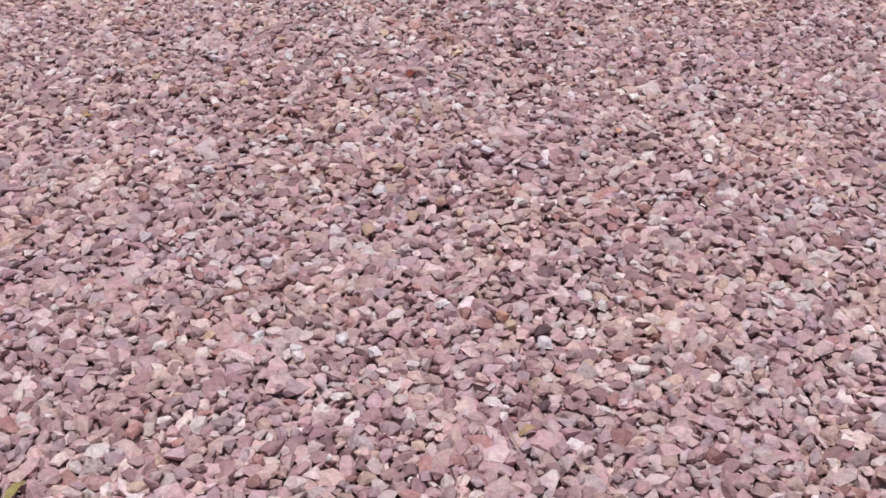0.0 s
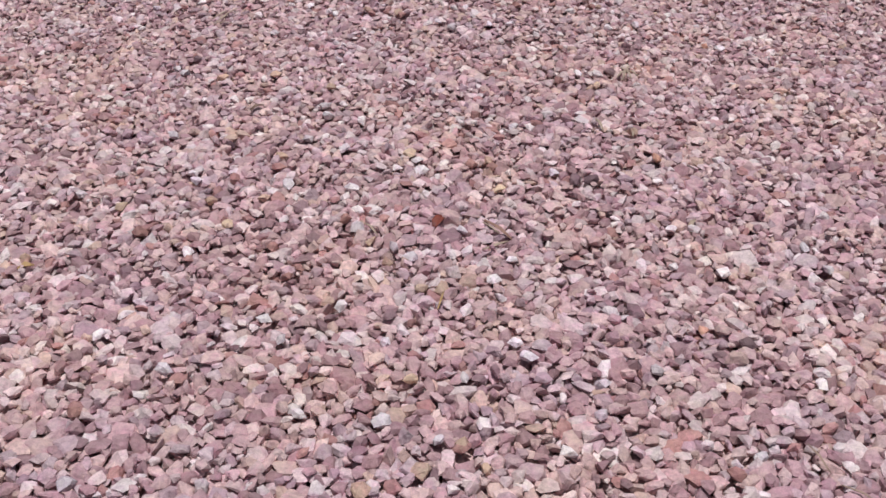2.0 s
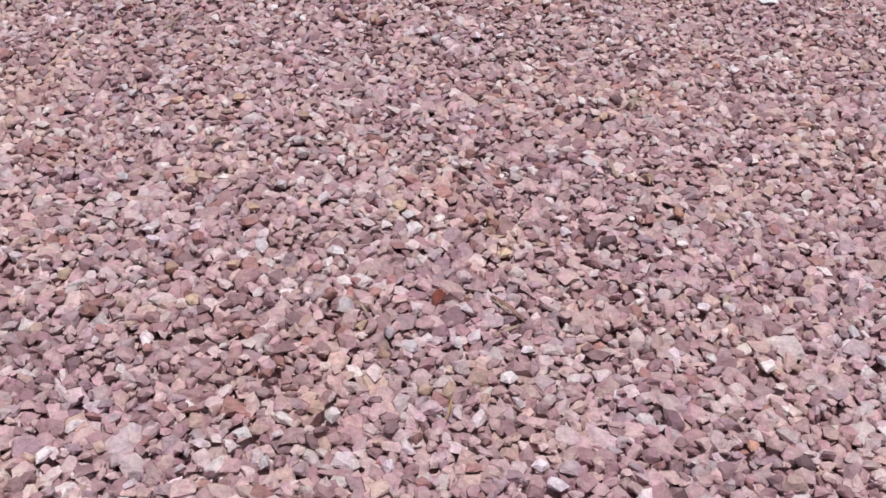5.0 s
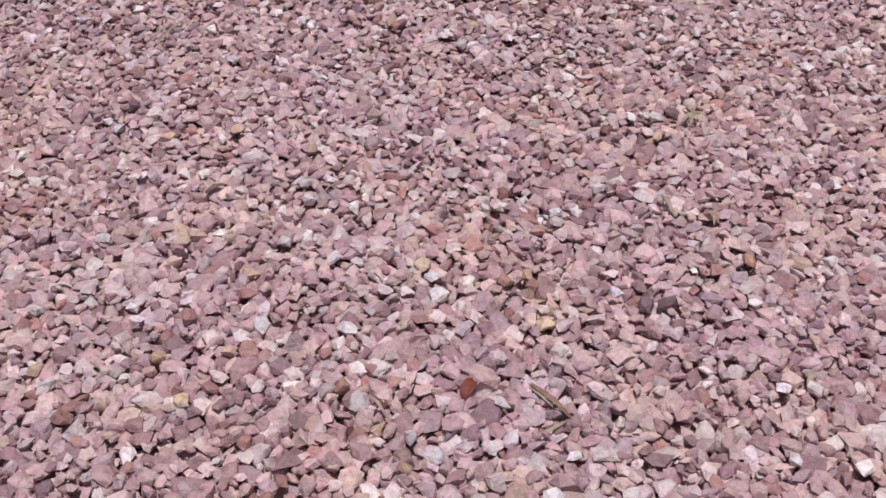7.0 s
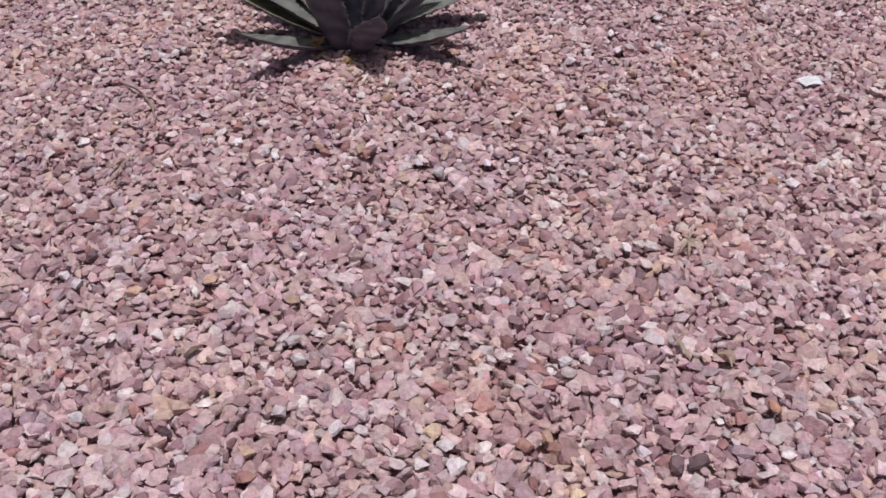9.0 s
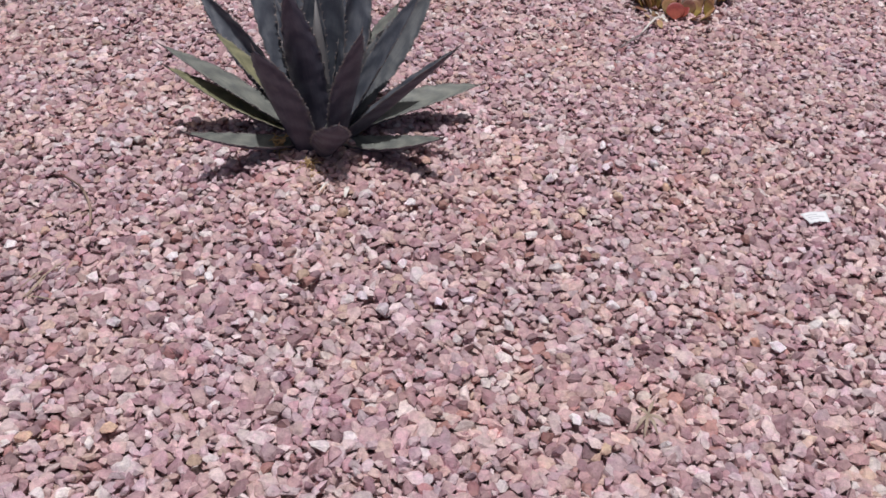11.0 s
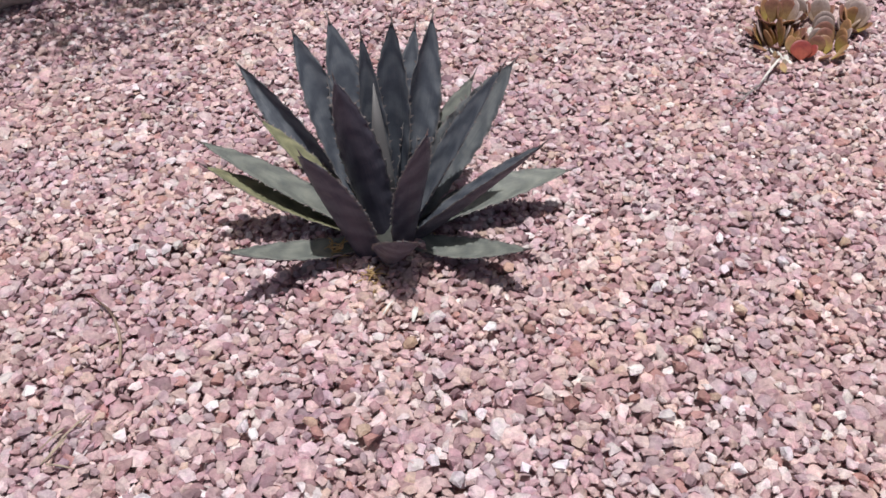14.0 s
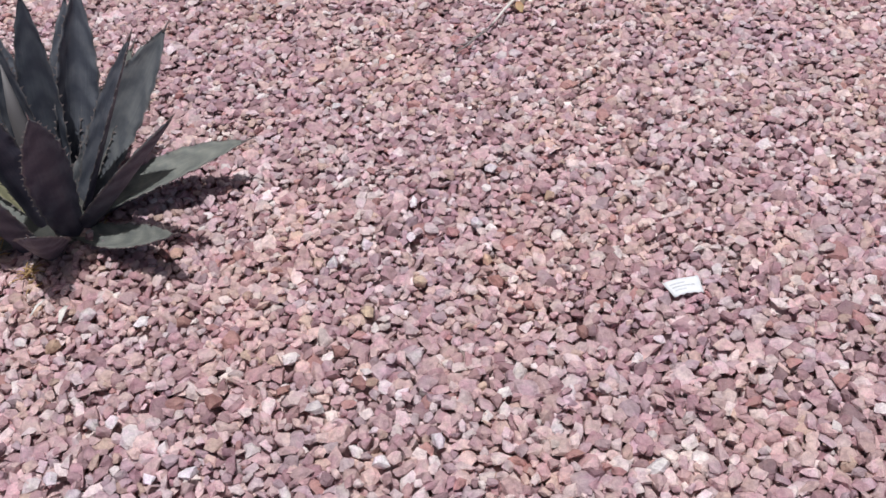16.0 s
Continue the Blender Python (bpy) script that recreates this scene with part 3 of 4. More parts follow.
agave = empty("agave", HEART)
tagged(agave, "blue-grey agave rosette with toothed pointed leaves growing in gravel", "agave plant")
part("heart", tube_bm([HEART + Vector((0, 0, z)) for z in (-0.03, 0.02, 0.06, 0.10)], [0.075, 0.07, 0.045, 0.015], 12), M_CORE, agave)
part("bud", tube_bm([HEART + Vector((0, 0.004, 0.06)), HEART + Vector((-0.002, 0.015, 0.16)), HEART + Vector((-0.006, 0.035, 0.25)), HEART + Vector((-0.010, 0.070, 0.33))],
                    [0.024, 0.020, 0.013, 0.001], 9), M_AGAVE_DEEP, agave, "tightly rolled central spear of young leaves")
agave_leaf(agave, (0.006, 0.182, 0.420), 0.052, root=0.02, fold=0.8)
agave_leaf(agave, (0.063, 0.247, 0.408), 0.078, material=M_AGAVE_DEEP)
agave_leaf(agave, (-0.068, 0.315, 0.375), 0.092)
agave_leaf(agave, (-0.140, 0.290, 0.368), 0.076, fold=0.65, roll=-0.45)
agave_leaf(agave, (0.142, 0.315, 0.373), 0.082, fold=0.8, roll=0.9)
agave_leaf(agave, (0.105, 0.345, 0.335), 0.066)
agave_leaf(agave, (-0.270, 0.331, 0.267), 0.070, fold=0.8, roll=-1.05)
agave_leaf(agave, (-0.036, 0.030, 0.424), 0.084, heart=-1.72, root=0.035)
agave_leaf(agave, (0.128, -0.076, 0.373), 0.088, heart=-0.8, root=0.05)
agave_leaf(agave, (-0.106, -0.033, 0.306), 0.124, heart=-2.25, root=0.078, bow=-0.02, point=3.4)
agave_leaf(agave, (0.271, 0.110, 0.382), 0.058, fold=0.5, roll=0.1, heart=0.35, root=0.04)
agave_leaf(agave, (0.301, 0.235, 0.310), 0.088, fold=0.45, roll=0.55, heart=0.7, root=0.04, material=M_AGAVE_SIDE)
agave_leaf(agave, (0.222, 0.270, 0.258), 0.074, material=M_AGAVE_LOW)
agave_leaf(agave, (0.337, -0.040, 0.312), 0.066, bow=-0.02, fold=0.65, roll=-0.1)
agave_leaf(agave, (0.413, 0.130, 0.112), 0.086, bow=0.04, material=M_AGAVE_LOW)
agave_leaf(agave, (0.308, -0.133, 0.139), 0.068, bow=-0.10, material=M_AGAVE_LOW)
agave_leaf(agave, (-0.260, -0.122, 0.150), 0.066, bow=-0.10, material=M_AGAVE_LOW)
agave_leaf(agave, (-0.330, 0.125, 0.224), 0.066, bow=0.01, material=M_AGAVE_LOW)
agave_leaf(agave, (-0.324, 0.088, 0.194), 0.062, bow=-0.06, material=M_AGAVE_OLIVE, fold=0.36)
agave_leaf(agave, (-0.222, 0.207, 0.218), 0.046, material=M_AGAVE_OLIVE, label="narrow old leaf yellowing to olive")
agave_leaf(agave, (0.076, -0.150, 0.188), 0.084, bow=-0.10, root=0.078, heart=-1.58, fold=0.6, point=2.2, label="short broad leaf standing at the front of the rosette")

# dry straw caught round the foot of the agave
for cx, cy, rise, count in ((-0.068, -0.006, 0.040, 30), (0.002, -0.062, 0.006, 26), (0.115, 0.05, 0.0, 8), (0.025, -0.085, 0.0, 4)):
    tuft = empty("dry_grass", (cx, cy, lie(cx, cy)))
    tagged(tuft, "dry golden grass straws caught at the foot of the agave", "dry grass", "straw tufts")
    for k in range(count):
        a, l = rnd.uniform(0, 6.28), rnd.uniform(0.012, 0.034)
        q = Vector((cx + rnd.uniform(-0.014, 0.014), cy + rnd.uniform(-0.012, 0.012), lie(cx, cy) + rise * rnd.uniform(0.2, 1.2)))
        w2 = Vector((math.cos(a), math.sin(a), rnd.uniform(-0.1, 0.3))).normalized() * l
        part("straw", tube_bm([q, q + w2 * 0.5 + Vector((0, 0, 0.004)), q + w2], [0.0016, 0.0014, 0.0005], 4), M_STRAW, tuft)


# ---- paddle-leaved succulent ----
def paddle(parent, foot, head, tilt, r, material, label="", slim=0.68):
    """A thick round leaf on a narrow foot, leaning outwards."""
    d = Vector((math.cos(head) * math.sin(tilt), math.sin(head) * math.sin(tilt), math.cos(tilt)))
    s = Vector((-math.sin(head), math.cos(head), 0))
    n = d.cross(s)
    bm = bmesh.new()
    rings = []
    for f, th in ((1.0, 0.10), (0.97, 0.55), (0.80, 1.0), (0.4, 1.05)):
        for sgn in (1, -1):
            ring = []
            for k in range(20):
                q = 2 * math.pi * k / 20
                lx, ly = math.sin(q), 0.92 - math.cos(q)
                wide = 1.0 if ly > 0.7 else 0.34 + 0.66 * (ly / 0.7) ** 0.8 if ly > 0 else 0.34
                u = Vector((lx * wide * slim, ly - 0.92, 0)) * f
                cup = 0.10 * (u.x ** 2)
                ring.append(bm.verts.new(Vector(foot) + (s * u.x + d * (u.y + 0.92) + n * (cup + sgn * th * 0.075)) * r))
            rings.append(ring)
    order = [rings[6], rings[4], rings[2], rings[0], rings[1], rings[3], rings[5], rings[7]]
    for r0, r1 in zip(order, order[1:]):
        for k in range(20):
            bm.faces.new((r0[k], r0[(k + 1) % 20], r1[(k + 1) % 20], r1[k]))
    bm.faces.new(order[0][::-1])
    bm.faces.new(order[-1])
    return part("leaf", bm, material, parent, label)


succulent = empty("paddle_plant", (1.04, 0.72, lie(1.04, 0.72)))
tagged(succulent, "sun-stressed succulent with round bronze and red paddle leaves", "succulent")
rnd = random.Random(21)
# the heads: foot, height over the gravel, and each leaf's turn, lean, size and skin
HEADS = [
    (0.970, 0.772, 0.040, ((2.3, 0.45, 0.034, M_BRONZE), (1.5, 0.25, 0.034, M_RUSSET), (3.0, 0.70, 0.028, M_RUSSET), (2.6, 0.80, 0.030, M_BRONZE), (-1.9, 0.85, 0.023, M_BRONZE), (3.8, 0.85, 0.026, M_RUSSET))),
    (1.004, 0.780, 0.036, ((1.3, 0.30, 0.034, M_RUSSET), (0.5, 0.45, 0.033, M_ASHEN), (1.7, 0.55, 0.036, M_ASHEN), (2.4, 0.25, 0.030, M_RUSSET), (-0.2, 0.75, 0.028, M_ASHEN), (-1.4, 0.75, 0.026, M_AMBER), (-0.8, 0.95, 0.024, M_ASHEN))),
    (1.182, 0.792, 0.006, ((1.5, 0.42, 0.042, M_ASHEN), (1.0, 0.30, 0.040, M_ASHEN), (2.9, 0.32, 0.036, M_AMBER), (2.5, 0.50, 0.038, M_RUSSET), (0.3, 0.55, 0.037, M_ASHEN),
                           (1.7, 0.18, 0.033, M_BRONZE), (-0.5, 0.90, 0.028, M_BRONZE), (-2.0, 0.85, 0.024, M_RUSSET), (3.5, 0.60, 0.028, M_RUSSET))),
    (1.056, 0.842, 0.004, ((2.6, 0.55, 0.030, M_ASHEN), (2.0, 0.30, 0.032, M_RUSSET), (1.2, 0.20, 0.032, M_ASHEN), (0.4, 0.50, 0.030, M_RUSSET), (-1.6, 0.45, 0.026, M_RUSSET))),
    (1.108, 0.838, 0.004, ((2.6, 0.50, 0.030, M_ASHEN), (1.7, 0.25, 0.032, M_ASHEN), (0.9, 0.40, 0.032, M_ASHEN), (0.2, 0.65, 0.030, M_RUSSET), (-1.2, 0.50, 0.026, M_ASHEN))),
]
for cx, cy, rise, leaves in HEADS:
    z0 = lie(cx, cy)
    part("stem", tube_bm([(cx, cy, z0 - 0.02), (cx + 0.003, cy, z0 + rise * 0.5), (cx, cy, z0 + rise + 0.004)], [0.008, 0.007, 0.006], 8), M_ASHEN, succulent)
    for head, tilt, r, m in leaves:
        paddle(succulent, (cx + 0.005 * math.cos(head), cy + 0.005 * math.sin(head), z0 + rise - 0.002), head, tilt, r, m, slim=rnd.uniform(0.62, 0.76))
# a stack of leaves leaning one on the other
for px, py, tilt, r, m in ((1.108, 0.786, 0.15, 0.035, M_ASHEN), (1.104, 0.764, 0.22, 0.034, M_ASHEN), (1.098, 0.740, 0.30, 0.033, M_RUSSET), (1.094, 0.716, 0.38, 0.031, M_RUSSET), (1.088, 0.696, 0.60, 0.027, M_BRONZE),
                           (1.070, 0.700, 0.30, 0.026, M_RUSSET), (1.078, 0.728, 0.25, 0.028, M_ASHEN)):
    paddle(succulent, (px, py, lie(px, py) - 0.002), math.pi / 2 + rnd.uniform(-0.2, 0.2), tilt, r, m, slim=0.82)
# leaves that stand edge on
for k in range(20):
    px, py = 0.950 + 0.0072 * (k % 10), 0.738 + 0.024 * (k // 10) + 0.006 * math.sin(k * 2.1)
    paddle(succulent, (px, py, lie(px, py) + 0.010 * (k // 10)), math.pi * (k % 10 < 5) + rnd.uniform(-0.45, 0.45), 0.06 + 0.12 * abs(k % 10 - 4.5), 0.029 * rnd.uniform(0.75, 1.1),
           (M_BRONZE, M_ASHEN, M_AMBER, M_BRONZE, M_RUSSET)[k % 5])
for px, py, head, tilt, r, m in ((1.130, 0.716, 0.3, 0.12, 0.032, M_AMBER), (1.124, 0.700, 0.6, 0.30, 0.026, M_BRONZE), (1.138, 0.730, -0.2, 0.35, 0.030, M_ASHEN), (1.146, 0.752, 0.2, 0.20, 0.033, M_AMBER),
                                 (1.152, 0.772, 2.8, 0.30, 0.030, M_ASHEN), (1.116, 0.690, -0.4, 0.60, 0.024, M_AMBER), (0.962, 0.752, 3.0, 1.10, 0.028, M_RUSSET), (0.952, 0.772, 3.3, 1.00, 0.028, M_RUSSET),
                                 (0.955, 0.722, 3.6, 1.15, 0.024, M_RUSSET), (0.975, 0.722, -1.9, 0.90, 0.022, M_RUSSET), (1.074, 0.682, -1.0, 0.95, 0.022, M_RUSSET), (1.102, 0.680, -0.8, 0.85, 0.022, M_BRONZE),
                                 (1.020, 0.740, 1.0, 0.35, 0.024, M_RUSSET), (1.034, 0.726, 0.7, 0.60, 0.022, M_RUSSET), (1.016, 0.762, 1.4, 0.20, 0.028, M_RUSSET)):
    paddle(succulent, (px, py, lie(px, py)), head, tilt, r, m)
# dried papery leaves and old husks in the middle and at the foot
for k in range(26):
    if k < 12:
        px, py = rnd.uniform(1.040, 1.084), rnd.uniform(0.735, 0.800)
    else:
        px, py = rnd.uniform(0.952, 1.000), rnd.uniform(0.622, 0.700)
    paddle(succulent, (px, py, lie(px, py) + 0.004), rnd.uniform(0, 6.28), rnd.uniform(0.3, 1.3), rnd.uniform(0.007, 0.013), rnd.choice((M_BARE, M_BARE, M_TANLEAF, M_ASHEN, M_PALESTRAW)), "dried pale papery leaf")
paddle(succulent, (1.024, 0.664, -0.012), 1.5, 0.62, 0.026, M_SCARLET, "bright scarlet leaf", slim=1.05)
paddle(succulent, (1.040, 0.672, -0.010), 0.5, 0.80, 0.020, M_SCARLET, "bright scarlet leaf")
paddle(succulent, (1.004, 0.688, -0.006), 1.8, 0.35, 0.023, M_AMBER, "amber-orange leaf")
paddle(succulent, (1.018, 0.694, -0.006), 1.3, 0.30, 0.019, M_AMBER, "amber-orange leaf")
paddle(succulent, (0.972, 0.606, -0.006), 1.9, 1.00, 0.014, M_AMBER, "fallen-over amber leaf")
part("dead_stem", tube_bm([(0.968, 0.650, 0.004), (0.957, 0.632, 0.010), (0.932, 0.598, 0.010), (0.902, 0.556, 0.006)], [0.0030, 0.0034, 0.0032, 0.0022], 8),
     M_BARE, succulent, "bleached white dead flower stem")
part("dead_stem", tube_bm([(1.165, 0.778, -0.006), (1.200, 0.795, 0.012), (1.240, 0.823, 0.034)], [0.005, 0.004, 0.002], 6), M_ASHEN, succulent)
twig = empty("twig", (0.84, 0.47, lie(0.84, 0.47)))
tagged(twig, "sun-greyed brittle twig with side shoots lying on gravel", "twig")
part("shoot", tube_bm([(0.908, 0.562, 0.006), (0.900, 0.545, 0.010), (0.885, 0.525, 0.012), (0.862, 0.500, 0.016), (0.840, 0.478, 0.014), (0.815, 0.462, 0.010)], [0.0016, 0.0018, 0.0022, 0.0025, 0.0022, 0.001], 6), M_GREYTWIG, twig)
for k in range(12):
    q = Vector((0.905, 0.548, 0.012)).lerp(Vector((0.810, 0.462, 0.010)), k / 11)
    a = rnd.uniform(2.6, 4.9)
    part("shoot", tube_bm([q, q + Vector((math.cos(a), math.sin(a), 0.5)) * 0.010, q + Vector((math.cos(a), math.sin(a), 0.3)) * 0.026], [0.0016, 0.0012, 0.0004], 5), M_GREYTWIG, twig)


# ---- shrub ----
def spray(name, parent, centre, spread, height, count, leaf, material, seed, low=0.0, label=""):
    """Very many small narrow leaves about upright shoots."""
    r = np.random.default_rng(seed)
    ang, rad = r.uniform(0, 2 * np.pi, count), spread * np.sqrt(r.uniform(0, 1, count))
    dome = 1 - 0.98 * rad / spread
    z = low + (height - low) * dome * (1 - 0.6 * r.uniform(0, 1, count) ** 2)
    flare = 1.02 * np.exp(r.normal(0, 0.17, count))
    p = np.stack([centre[0] + rad * np.cos(ang) * flare, centre[1] + rad * np.sin(ang) * flare, centre[2] + z], 1)
    d = np.stack([0.6 * np.cos(ang) + r.normal(0, 0.5, count), 0.6 * np.sin(ang) + r.normal(0, 0.5, count), r.uniform(0.3, 1.3, count)], 1)
    d /= np.linalg.norm(d, axis=1)[:, None]
    s = np.cross(d, np.stack([0.7 * np.cos(ang), 0.7 * np.sin(ang), np.ones(count)], 1) + r.normal(0, 0.35, (count, 3)))
    s /= np.linalg.norm(s, axis=1)[:, None]
    n = np.cross(s, d)
    l = leaf * r.uniform(0.6, 1.3, count)[:, None]
    co = np.stack([p, p + d * l * 0.5 + s * l * 0.08 + n * l * 0.03, p + d * l, p + d * l * 0.5 - s * l * 0.08 + n * l * 0.03], 1).reshape(-1, 3)
    k = np.arange(count)[:, None] * 4
    tri = np.concatenate([k + np.array([[0, 1, 2]]), k + np.array([[0, 2, 3]])])
    ob = new(name, big_mesh(name, co - np.array(parent.location), tri, material))
    ob.parent = parent
    if label:
        ob["label"] = label
    return ob


shrub = empty("shrub", (-0.15, 1.215, lie(-0.15, 1.215)))
tagged(shrub, "low olive-green shrub with dry ochre leaves round its foot", "shrub")
for k in range(34):
    a, q = rnd.uniform(0, 6.28), rnd.uniform(0.02, 0.10)
    f = Vector((-0.15 + q * math.cos(a), 1.215 + q * math.sin(a), -0.02))
    g = Vector((math.cos(a) * rnd.uniform(0.3, 0.9), math.sin(a) * rnd.uniform(0.3, 0.9), 2.2)).normalized() * rnd.uniform(0.25, 0.42)
    part("stem", tube_bm([f, f + g * 0.5 + Vector((0, 0, 0.02)), f + g], [0.004, 0.003, 0.001], 5), M_TWIG, shrub)
spray("foliage", shrub, (-0.14, 1.215, 0.0), 0.158, 0.40, 30000, 0.018, M_SHRUB, 3, 0.03)
spray("dry_leaves", shrub, (-0.14, 1.215, -0.005), 0.185, 0.10, 3600, 0.014, M_SHRUB_DRY, 4, 0.0, "dry ochre leaves round the foot")


# ---- boulder ----
bm = bmesh.new()
bmesh.ops.create_icosphere(bm, subdivisions=5, radius=1.0)
for v in bm.verts:
    c = v.co.copy()
    f = 1 + 0.18 * noise.noise(c * 1.3 + Vector((3, 1, 7))) + 0.13 * noise.noise(c * 3.1) + 0.07 * noise.noise(c * 7) + 0.02 * noise.noise(c * 17)
    for nrm, d in ((Vector((0.6, -0.7, 0.35)), 0.80), (Vector((0.9, 0.2, 0.3)), 0.84), (Vector((0.1, -0.3, 1)), 0.78), (Vector((-0.5, -0.8, 0.4)), 0.85)):
        nrm = nrm.normalized()
        over = c.dot(nrm) - d
        if over > 0:
            c -= nrm * over * 0.85
    c *= f
    v.co = Vector((-1.315 + 0.390 * c.x, 1.315 + 0.45 * c.y, 0.12 + 0.30 * c.z))
boulder = part("boulder", bm, M_BOULDER)
tagged(boulder, "weathered pale grey boulder half sunk in gravel", "boulder")


# ---- the tree whose dappled shade falls on the far gravel ----
tree = empty("tree", (-0.90, 1.98, -0.02))
tagged(tree, "small desert tree with fine olive leaves shading the gravel", "tree")
trunk_top = Vector((-0.635, 1.752, 1.25))
part("trunk", tube_bm([(-0.90, 1.98, -0.05), (-0.89, 1.97, 0.35), (-0.88, 1.90, 0.8), trunk_top], [0.075, 0.06, 0.052, 0.045], 10), M_BARK, tree)
ends = []
for k in range(20):
    a = k * 2.4 + rnd.uniform(-0.3, 0.3)
    q = rnd.uniform(0.22, 0.70)
    e = trunk_top + Vector((math.cos(a) * q, math.sin(a) * q, rnd.uniform(0.25, 0.85)))
    m2 = trunk_top.lerp(e, 0.5) + Vector((0, 0, 0.12))
    part("limb", tube_bm([trunk_top, m2, e], [0.03, 0.018, 0.006], 7), M_BARK, tree)
    ends += [e, m2.lerp(e, 0.5), m2]
r = np.random.default_rng(8)
cl = np.array([e[:] for e in ends])
cl = np.concatenate([cl, cl + r.normal(0, 0.16, cl.shape), cl + r.normal(0, 0.2, cl.shape)])
count = 52000
which = r.integers(0, len(cl), count)
p = cl[which] + r.normal(0, 0.085, (count, 3)) * np.array([1.2, 1.2, 0.7])
d = r.normal(size=(count, 3))
d /= np.linalg.norm(d, axis=1)[:, None]
s = np.cross(d, r.normal(size=(count, 3)))
s /= np.linalg.norm(s, axis=1)[:, None]
l = r.uniform(0.025, 0.05, count)[:, None]
co = np.stack([p, p + d * l * 0.5 + s * l * 0.2, p + d * l, p + d * l * 0.5 - s * l * 0.2], 1).reshape(-1, 3)
k4 = np.arange(count)[:, None] * 4
crown = new("crown", big_mesh("crown", co - np.array(tree.location), np.concatenate([k4 + np.array([[0, 1, 2]]), k4 + np.array([[0, 2, 3]])]), M_FOLIAGE))
crown.parent = tree


# ---- small things lying on the gravel ----
def blade(name, pts, widths, material, label, category, curl=0.3, parent=None):
    """A dry leaf or strip: a curled thin sheet with thickness along a bent line."""
    pts = [Vector(q) for q in pts]
    bm = bmesh.new()
    up, rows = Vector((0, 0, 1)), []
    for k, q in enumerate(pts):
        t = (pts[min(k + 1, len(pts) - 1)] - pts[max(k - 1, 0)]).normalized()
        s = t.cross(up).normalized()
        row = []
        for sg in (0.0006, -0.0006):
            for v in (-1, -0.5, 0, 0.5, 1):
                row.append(bm.verts.new(q + s * v * widths[k] + up * (curl * widths[k] * v * v + sg)))
        rows.append(row)
    for r0, r1 in zip(rows, rows[1:]):
        for j in range(4):
            bm.faces.new((r0[j], r0[j + 1], r1[j + 1], r1[j]))
            bm.faces.new((r0[5 + j + 1], r0[5 + j], r1[5 + j], r1[5 + j + 1]))
        bm.faces.new((r0[0], r1[0], r1[5], r0[5]))
        bm.faces.new((r0[4], r0[9], r1[9], r1[4]))
    for row in (rows[0], rows[-1]):
        for j in range(4):
            bm.faces.new((row[j], row[j + 1], row[6 + j], row[5 + j]))
    ob = part(name, bm, material, parent)
    if parent is None:
        tagged(ob, label, category)
    return ob


def on(x, y, h):
    return (x, y, lie(x, y) + h)


blade("dry_leaf", [on(0.098, -1.590, 0.006), on(0.103, -1.575, 0.010), on(0.112, -1.560, 0.012), on(0.122, -1.545, 0.008)], [0.003, 0.0115, 0.0105, 0.002],
      M_REDLEAF, "curled dark maroon dry leaf lying on gravel", "dry leaf", 0.5)
blade("seed_pod", [on(0.195, -1.548, 0.006), on(0.218, -1.575, 0.009), on(0.242, -1.602, 0.010), on(0.266, -1.637, 0.006)], [0.001, 0.0036, 0.0046, 0.002],
      M_BROWNLEAF, "long curved brown dry seed pod lying on gravel", "seed pod", 0.8)
blade("seed_pod", [on(0.203, -1.565, 0.006), on(0.222, -1.588, 0.008), on(0.240, -1.612, 0.006)], [0.001, 0.002, 0.001],
      M_PALESTRAW, "thin tan split of a dry pod on gravel", "seed pod", 0.6)
blade("dry_leaf", [on(0.200, -1.672, 0.005), on(0.222, -1.664, 0.008), on(0.242, -1.652, 0.008), on(0.258, -1.640, 0.005)], [0.001, 0.0035, 0.003, 0.001],
      M_PALESTRAW, "narrow tan dry leaf lying on gravel", "dry leaf", 0.5)
blade("dry_leaf", [on(0.662, -1.600, 0.005), on(0.664, -1.582, 0.009), on(0.672, -1.565, 0.009), on(0.684, -1.550, 0.005)], [0.003, 0.005, 0.005, 0.002],
      M_PALESTRAW, "curled straw-coloured dry leaf lying on gravel", "dry leaf", 0.7)
blade("dry_leaf", [on(-0.648, -3.110, 0.010), on(-0.638, -3.095, 0.016), on(-0.632, -3.078, 0.016), on(-0.622, -3.060, 0.010)], [0.002, 0.009, 0.008, 0.002],
      plain_material("yellow_green_leaf", (0.26, 0.20, 0.08), (0.42, 0.34, 0.14), 60), "yellow-green fallen leaf lying on gravel", "fallen leaf", 0.4)
blade("dry_leaf", [on(0.115, -1.83, 0.013), on(0.110, -1.855, 0.016), on(0.102, -1.885, 0.012)], [0.001, 0.0022, 0.001],
      M_STRAW, "thin yellow grass straw lying on gravel", "straw", 0.2)

stick = empty("stick", (-0.52, -0.10, lie(-0.52, -0.10)))
tagged(stick, "bent brown dry stick lying on gravel", "stick")
part("branch", tube_bm([on(-0.552, -0.072, 0.012), on(-0.530, -0.096, 0.015), on(-0.503, -0.122, 0.016), on(-0.488, -0.145, 0.014)], [0.0014, 0.0022, 0.0026, 0.0028], 7), M_TWIG, stick)
part("branch", tube_bm([on(-0.488, -0.145, 0.014), on(-0.474, -0.175, 0.013), on(-0.464, -0.205, 0.011), on(-0.458, -0.240, 0.010), on(-0.457, -0.262, 0.008)], [0.0028, 0.0030, 0.0030, 0.0027, 0.0018], 7),
     M_BAREWOOD, stick, "tan barkless end")
